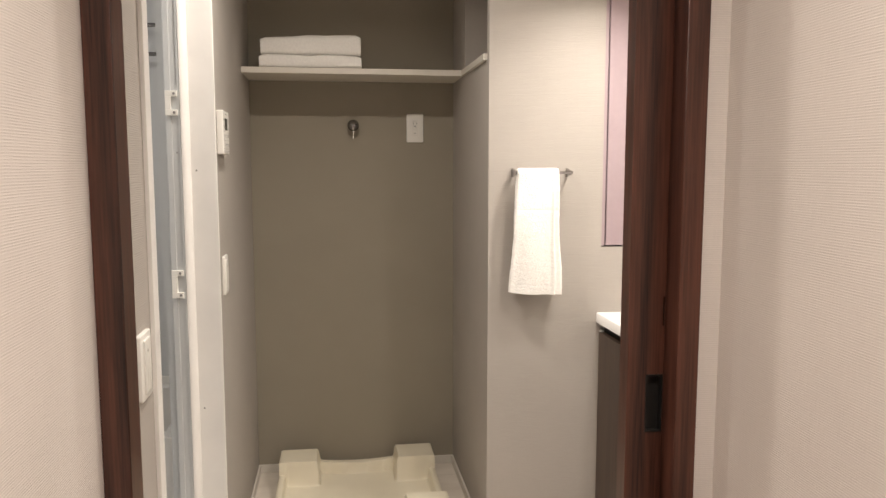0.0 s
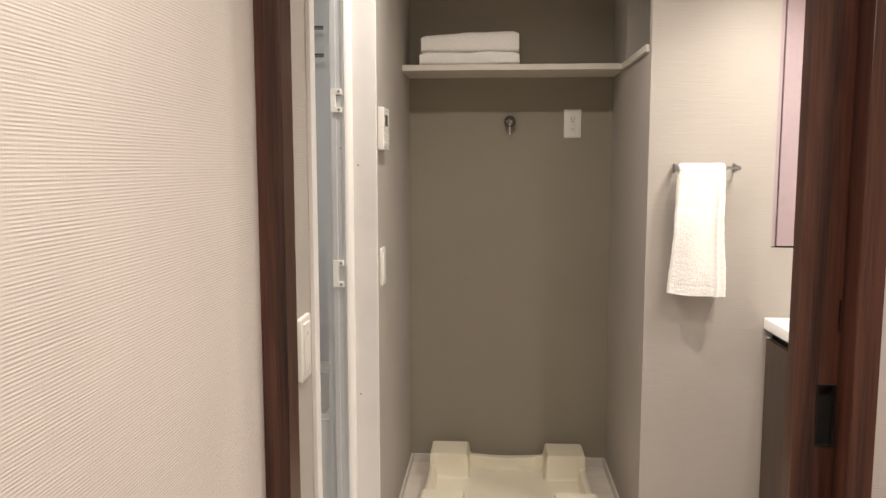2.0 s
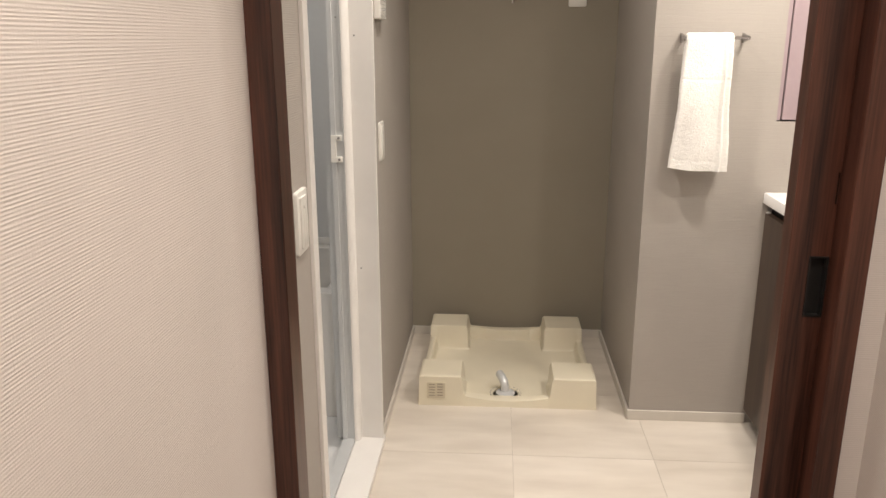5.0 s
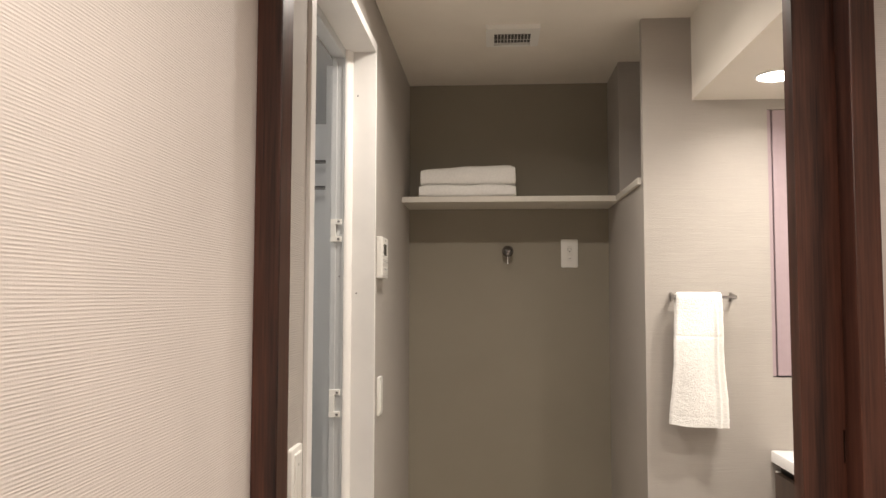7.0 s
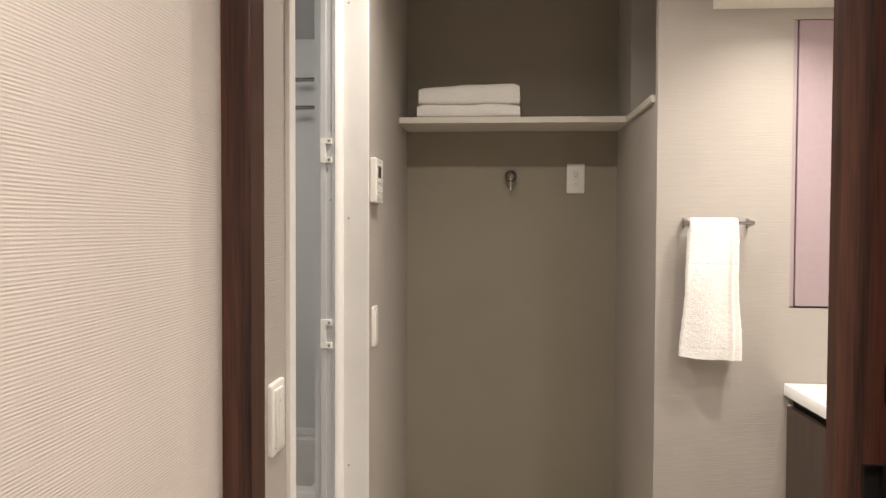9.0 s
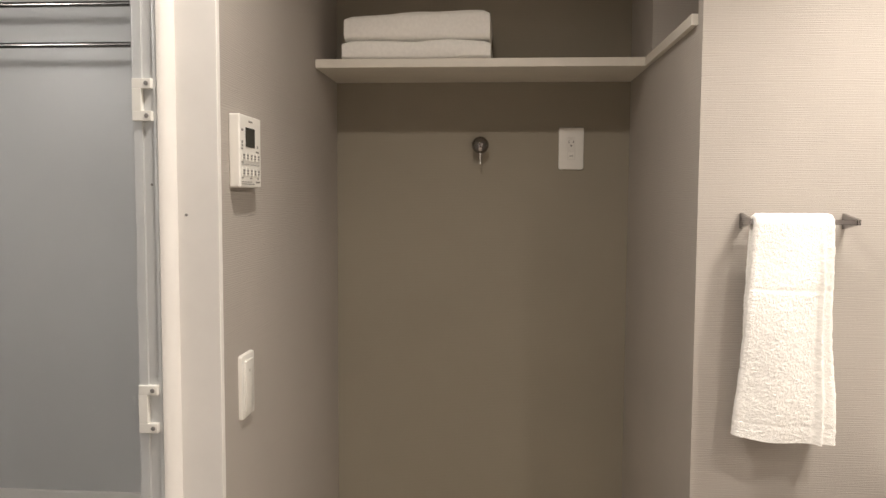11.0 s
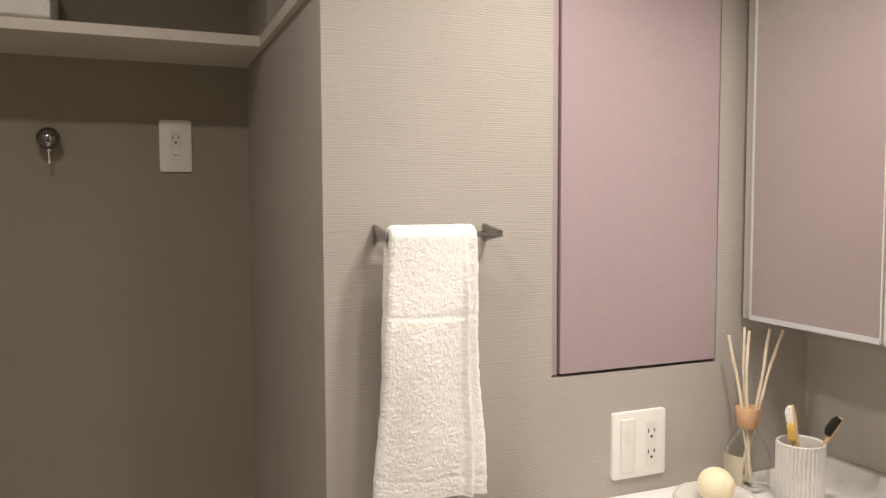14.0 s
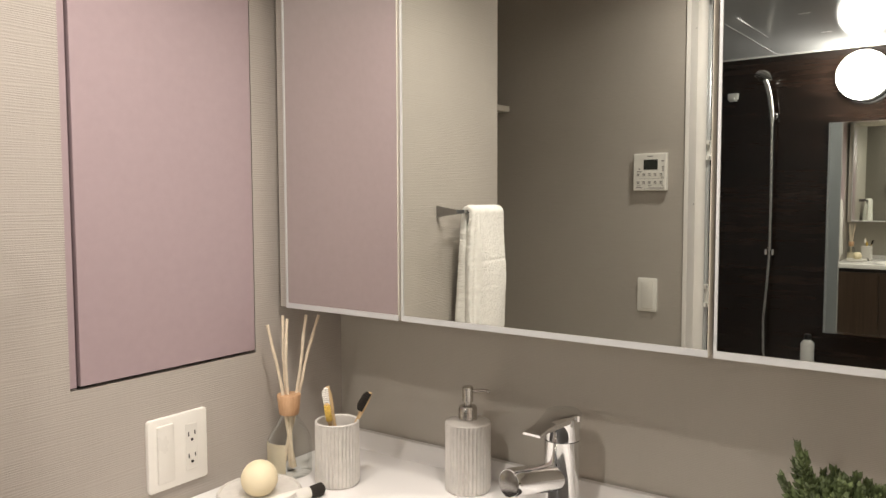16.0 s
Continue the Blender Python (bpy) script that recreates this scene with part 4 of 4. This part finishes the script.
def toothbrush_cup():
    root = empty("toothbrush_cup", pose(1.695, 2.434, COUNTER), "ribbed stone-grey ceramic tumbler holding toothbrushes", "tumbler")
    ribbed_body("body", 0.0400, 0.116, M_CERAMIC, root, True)


toothbrush_cup()


def toothbrush(base, tip, face, bristle, label):
    """A wooden brush from base to tip with its bristles turned to face."""
    root = empty("toothbrush", Matrix.Translation(base), label, "toothbrush", "toothbrushes in the tumbler")
    b, t = Vector((0, 0, 0)), Vector(tip) - Vector(base)
    f = Vector(face).normalized()
    pts = [b + t * k / 10 + f * (-0.004 * math.sin(k / 10 * 3.1)) for k in range(11)]
    tube("handle", pts, [0.0042, 0.0044, 0.0044, 0.0042, 0.004, 0.0038, 0.0034, 0.0032, 0.0046, 0.0052, 0.0036], M_BAMBOO, root, 10)
    d = t.normalized()
    side = d.cross(f).normalized()
    up = f - d * f.dot(d)
    bm = bmesh.new()
    for k in range(9):
        for s in (-1, 0, 1):
            p = t * (0.80 + 0.022 * k) + side * 0.0032 * s
            tall = 0.0045 + 0.0075 * math.sqrt(max(0.0, 1 - ((k - 4) / 4.6) ** 2)) - 0.0012 * abs(s)
            add_tube(bm, [p, p + up * tall * 0.6, p + up * (tall + 0.0005 * math.sin(k * 1.3 + s))], [0.0028, 0.0028, 0.0021], 6)
    mesh_ob("bristles", bm, bristle, root, True)


toothbrush((1.687, 2.422, COUNTER + 0.010), (1.682, 2.444, COUNTER + 0.178), (-0.55, 0.5, 0.1), M_BRISTLEW, "bamboo toothbrush with white bristles in the tumbler")
toothbrush((1.702, 2.437, COUNTER + 0.010), (1.665, 2.430, COUNTER + 0.152), (-0.7, -0.6, 0.2), M_BRISTLEY, "bamboo toothbrush with yellow bristles in the tumbler")
toothbrush((1.677, 2.452, COUNTER + 0.010), (1.738, 2.391, COUNTER + 0.163), (-0.7, 0.2, 0.4), M_BRISTLE, "bamboo toothbrush with charcoal bristles in the tumbler")


def reed_diffuser():
    root = empty("reed_diffuser", pose(1.682, 2.543, COUNTER), "clear glass reed diffuser with wooden collar and pale reeds", "reed diffuser")
    lathe("bottle", [(0.004, 0.0), (0.037, 0.0), (0.0405, 0.003), (0.0410, 0.058), (0.0400, 0.067), (0.0360, 0.077), (0.0180, 0.104), (0.0145, 0.110), (0.0140, 0.116)], M_GLASS, root, 40)
    lathe("collar", [(0.0170, 0.112), (0.0185, 0.114), (0.0222, 0.148), (0.0212, 0.150), (0.012, 0.150)], M_COLLAR, root, 36)
    bm = bmesh.new()
    for k in range(13):
        a0 = math.radians(146 + 70 * k / 12)
        for z in (0.012, 0.066):
            bm.verts.new((0.0416 * math.cos(a0), 0.0416 * math.sin(a0), z))
    bm.verts.ensure_lookup_table()
    for k in range(12):
        bm.faces.new((bm.verts[2 * k], bm.verts[2 * k + 2], bm.verts[2 * k + 3], bm.verts[2 * k + 1]))
    bmesh.ops.solidify(bm, geom=list(bm.faces), thickness=0.0004)
    mesh_ob("label", bm, M_LABEL, root, True)
    rng = random.Random(5)
    tips = [(-0.034, 0.012, 0.284), (-0.003, 0.014, 0.296), (-0.008, -0.004, 0.292), (0.036, -0.016, 0.296), (0.060, -0.018, 0.292)]
    for tx, ty, tz in tips:
        x0, y0 = -tx * 0.22, -ty * 0.5
        pts = []
        for k in range(13):
            t = k / 12
            pts.append((x0 + (tx - x0) * t + 0.0042 * math.sin(8 * t + tx * 90) * t, y0 + (ty - y0) * t + rng.uniform(-0.0006, 0.0006), 0.010 + (tz - 0.010) * t))
        tube("reed", pts, [0.0029 + 0.0003 * math.sin(k * 2.1) for k in range(13)], M_REED, root, 8)


reed_diffuser()


def soap_dish():
    root = empty("soap_dish", pose(1.560, 2.489, COUNTER), "round ribbed stone-grey ceramic soap dish", "dish")
    bm = bmesh.new()
    prof = [(0.060, 0), (0.0665, 0.003), (0.069, 0.007), (0.0695, 0.0180), (0.0685, 0.0205), (0.0660, 0.0200), (0.0645, 0.0165), (0.060, 0.0145), (0.01, 0.0140)]
    add_lathe(bm, prof, 60 * 4, 60, 0.0)
    mesh_ob("dish", bm, M_CERAMIC, root, True)
    lathe("flutes", [(0.0690, 0.003), (0.0704, 0.006), (0.0706, 0.0150), (0.0692, 0.0175)], M_CERAMIC, root, 60 * 6, None, True, 60, 0.0011)
    ball = lathe("soap_ball", [(0.0305 * math.sin(math.pi * k / 24) + 0.0001, -0.0305 * math.cos(math.pi * k / 24)) for k in range(25)], M_SOAP, None, 40, pose(1.549, 2.476, COUNTER + 0.0141 + 0.0305))
    tagged(ball, "round cream soap ball resting in the dish", "soap")


soap_dish()


def small_brush():
    root = empty("small_brush", pose(1.618, 2.421, COUNTER + 0.0112, 0, 0, -16), "white handled small brush with black bristles", "brush")
    tube("handle", [(-0.080, 0, 0), (-0.06, 0, 0), (-0.012, 0, 0.0), (-0.006, 0, 0)], [0.0085, 0.0105, 0.0105, 0.0095], M_PLASTIC, root, 20)
    tube("tuft", [(-0.006, 0, 0), (0.006, 0, 0.0005), (0.018, 0, 0.001), (0.022, 0, 0.001)], [0.0090, 0.0105, 0.0110, 0.0065], M_BRISTLE, root, 20)


small_brush()


def plant():
    root = empty("potted_plant", pose(1.735, 1.622, COUNTER), "bushy small green succulent-like conifer in a white pot", "plant")
    lathe("pot", [(0.034, 0), (0.036, 0.002), (0.044, 0.085), (0.044, 0.090), (0.040, 0.090), (0.038, 0.078), (0.005, 0.078)], M_WHITE, root, 40)
    rng = random.Random(11)
    bm = bmesh.new()

    def leaf(p, way, s):
        side = way.orthogonal().normalized()
        side = (Matrix.Rotation(rng.uniform(0, 6.28), 3, way) @ side) * s * 0.31
        up = way.cross(side).normalized() * s * 0.10
        mid = p + way * s * 0.45
        v = [bm.verts.new(q) for q in (p, mid + side, p + way * s, mid - side, mid + up, mid - up)]
        for f in ((0, 1, 4), (1, 2, 4), (2, 3, 4), (3, 0, 4), (0, 5, 1), (1, 5, 2), (2, 5, 3), (3, 5, 0)):
            bm.faces.new([v[i] for i in f])

    sprigs = []
    for k in range(64):
        a, r = k * 2.39996, 0.054 * math.sqrt((k + 0.5) / 64)
        sprigs.append((Vector((r * math.cos(a) * 0.5, r * math.sin(a) * 0.5, 0.080)), Vector((r * math.cos(a), r * math.sin(a), 0.164 - 9.0 * r * r + rng.uniform(-0.012, 0.012)))))
    sprigs += [(Vector((-0.01, 0.03, 0.085)), Vector((-0.018, 0.054, 0.206))), (Vector((-0.005, 0.02, 0.085)), Vector((-0.012, 0.047, 0.192))), (Vector((-0.02, 0.03, 0.085)), Vector((-0.030, 0.070, 0.165))), (Vector((0.0, 0.04, 0.085)), Vector((0.0, 0.060, 0.178)))]
    for base, tip in sprigs:
        d = tip - base
        add_tube(bm, [base, base + d * 0.5, tip], [0.0022, 0.0018, 0.0012], 5)
        count = max(30, int(d.length / 0.0019))
        for q in range(count):
            s = q / count
            p = base + d * (0.30 + 0.70 * s)
            a = q * 2.4
            ortho = d.orthogonal().normalized()
            out = Matrix.Rotation(a, 3, d.normalized()) @ ortho
            way = (d.normalized() * (0.55 + 0.6 * s) + out * (0.95 - 0.45 * s)).normalized()
            leaf(p, way, rng.uniform(0.0125, 0.0190) * (1 - 0.30 * s))
    tagged(mesh_ob("foliage", bm, M_LEAF, root), kind="stuff")


plant()

# ---------------------------------------------------------------- bathroom
def bathtub():
    root = empty("bathtub", pose(0, 0, 0), "white moulded bathtub along the bathroom wall", "bathtub")
    x0, x1, y0, y1, z = BATH_W + 0.002, BATH_E - 0.006, 2.56, BATH_N - 0.002, 0.46
    t = 0.06
    boxes("tub", [(x0, x1, y0, y0 + t, -0.01, z), (x0, x1, y1 - t, y1, -0.01, z), (x0, x0 + t, y0 + t, y1 - t, -0.01, z), (x1 - t, x1, y0 + t, y1 - t, -0.01, z),
                  (x0 + t, x1 - t, y0 + t, y1 - t, -0.01, 0.06)], M_WHITE, root, 0.004)
    box("wall_trim", x0, x1, y1 - 0.012, y1, z + 0.0004, z + 0.03, M_WHITE, root, 0.003)


bathtub()


def drying_rod(z, y):
    root = empty("drying_rod", pose(0, y, z), "steel clothes drying rod across the bathroom", "drying rod", "bathroom drying rods")
    tube("rod", [(BATH_W + 0.012, 0, 0), (-0.7, 0, 0), (BATH_E - 0.012, 0, 0)], 0.0075, M_RODS, root, 16)
    for x in (BATH_W + 0.001, BATH_E - 0.001):
        s = 1 if x < -0.5 else -1
        lathe("bracket", [(0.022, 0), (0.022, 0.004), (0.013, 0.008), (0.012, 0.018)], M_STEEL, root, 20, pose(x, 0, 0, 0, 90 * s, 0))


drying_rod(1.830, 3.05)
drying_rod(1.727, 3.05)


def bath_lamp():
    root = empty("bath_wall_lamp", pose(BATH_W, 2.045, 1.874), "glowing white globe wall lamp in the bathroom", "wall lamp")
    lathe("base", [(0.106, 0), (0.112, 0.004), (0.112, 0.022), (0.104, 0.028)], M_CHROME, root, 40, pose(0.001, 0, 0, 0, 90, 0))
    prof = [(0.110 * math.sin(a) + 0.0002, 0.020 + 0.050 - 0.050 * math.cos(a)) for a in [math.pi * k / 20 for k in range(21)]]
    g = lathe("globe", prof, M_GLOBE, root, 48, pose(0.001, 0, 0, 0, 90, 0))
    g.visible_shadow = False


bath_lamp()


def bath_mirror():
    root = empty("bath_mirror", pose(BATH_W, 0, 0), "tall frameless bathroom wall mirror", "mirror")
    box("pane", 0.004, 0.008, 1.66, 2.184, 0.700, 1.670, M_MIRROR, root)
    boxes("channel", [(0.001, 0.010, 1.655, 2.189, 1.670, 1.676), (0.001, 0.010, 1.655, 2.189, 0.692, 0.700), (0.001, 0.009, 2.184, 2.188, 0.700, 1.670)], M_CHROME, root)


bath_mirror()


def shower():
    root = empty("hand_shower", pose(BATH_W, 2.428, -0.043), "chrome hand shower in a wall holder with grey hose", "shower")
    lathe("holder", [(0.018, 0), (0.018, 0.012), (0.012, 0.020), (0.012, 0.045)], M_CHROME, root, 20, pose(0.001, 0, 1.765, 0, 90, 0))
    tube("handle", [(0.050, 0.0, 1.735), (0.052, 0.004, 1.80), (0.056, 0.012, 1.86), (0.068, 0.022, 1.912), (0.080, 0.030, 1.935)], [0.011, 0.012, 0.013, 0.013, 0.012], M_STEEL, root, 16)
    lathe("head", [(0.015, 0.026), (0.036, 0.014), (0.042, 0.004), (0.042, 0.0), (0.030, -0.003)], M_STEEL, root, 32, pose(0.085, 0.036, 1.945, 12, -35, 0))
    tube("hose", [(0.050, 0, 1.735), (0.046, 0.0, 1.60), (0.042, -0.001, 1.35), (0.040, 0.0, 1.12), (0.042, 0.008, 0.95), (0.048, 0.020, 0.78), (0.050, 0.016, 0.62), (0.040, -0.01, 0.50)], 0.0065, M_STEEL, root, 10)
    boxes("hose_clip", [(0.001, 0.050, -0.022, -0.010, 1.095, 1.125), (0.001, 0.050, 0.010, 0.022, 1.095, 1.125)], M_CHROME, root, 0.004)


shower()
hook = empty("wall_hook", pose(BATH_W, 2.626, 1.828), "small white wall hook on dark panel", "hook")
boxes("hook_body", [(0.001, 0.010, -0.026, 0.026, -0.012, 0.020), (0.001, 0.010, -0.019, 0.019, -0.021, -0.0121), (0.0101, 0.024, -0.010, 0.010, -0.016, -0.004)], M_PLASTIC, hook, 0.003)
pump = empty("bath_bottle", pose(BATH_W + 0.055, 2.244, 0), "pale plastic bottle on the bathroom ledge", "bottle")
lathe("bottle_body", [(0.028, 0.462), (0.030, 0.466), (0.030, 0.640), (0.020, 0.655), (0.012, 0.660)], M_PLASTIC2, pump, 24)
lathe("cap", [(0.016, 0.6605), (0.016, 0.682), (0.012, 0.686)], M_BLACK, pump, 20)
ledge = box("bath_ledge", BATH_W + 0.001, BATH_W + 0.13, BATH_S + 0.001, 2.558, 0.43, 0.4615, M_BATHWOOD, bevel=0.004)
tagged(ledge, "dark counter ledge along the bathroom wall", "ledge")
structure(box("trim_bath_ceiling", BATH_W + 0.0002, BATH_W + 0.007, BATH_S + 0.001, BATH_N - 0.001, BATH_C - 0.006, BATH_C - 0.0005, M_TRIM, bevel=0.001), "thin white trim where bathroom wall meets ceiling", "trim")


def ceiling_clip(x, y):
    root = empty("ceiling_clip", pose(x, y, BATH_C), "small white plastic clip on the bathroom ceiling", "clip", "bathroom ceiling clips")
    plate("body", 0.010, 0.040, -0.005, 0.0, 0.003, M_PLASTIC, root).matrix_basis = pose(0, 0, -0.0002, -90)
    box("slot", -0.0015, 0.0015, -0.014, 0.014, -0.0062, -0.0051, M_GREY, root)


ceiling_clip(-0.478, 2.132)
ceiling_clip(-0.880, 2.133)

# ---------------------------------------------------------------- floor tiles
def floor_tiles():
    """Square vinyl tiles, cut where they meet the walls."""
    size, gap = 0.45, 0.0006
    whole = {}
    for i in range(-2, 4):
        for j in range(-3, 4):
            x0, x1 = 0.488 + size * i + gap, 0.488 + size * (i + 1) - gap
            y0, y1 = 2.325 + size * j + gap, 2.325 + size * (j + 1) - gap
            x0, x1, y0, y1 = max(x0, -0.02), min(x1, EAST), max(y0, DOOR_Y0 + 0.05), min(y1, NORTH)
            if x1 - x0 < 0.01 or y1 - y0 < 0.01:
                continue
            key = (round(x1 - x0, 3), round(y1 - y0, 3))
            if key in whole:
                tile = new("tile", whole[key])
            else:
                tile = mesh_ob("tile", add_box(bmesh.new(), 0, x1 - x0, 0, y1 - y0, -0.0019, 0.0), M_FLOOR)
                whole[key] = tile.data
            tile.parent = WASH_FLOOR
            tile.matrix_basis = pose(x0, y0, 0)


floor_tiles()
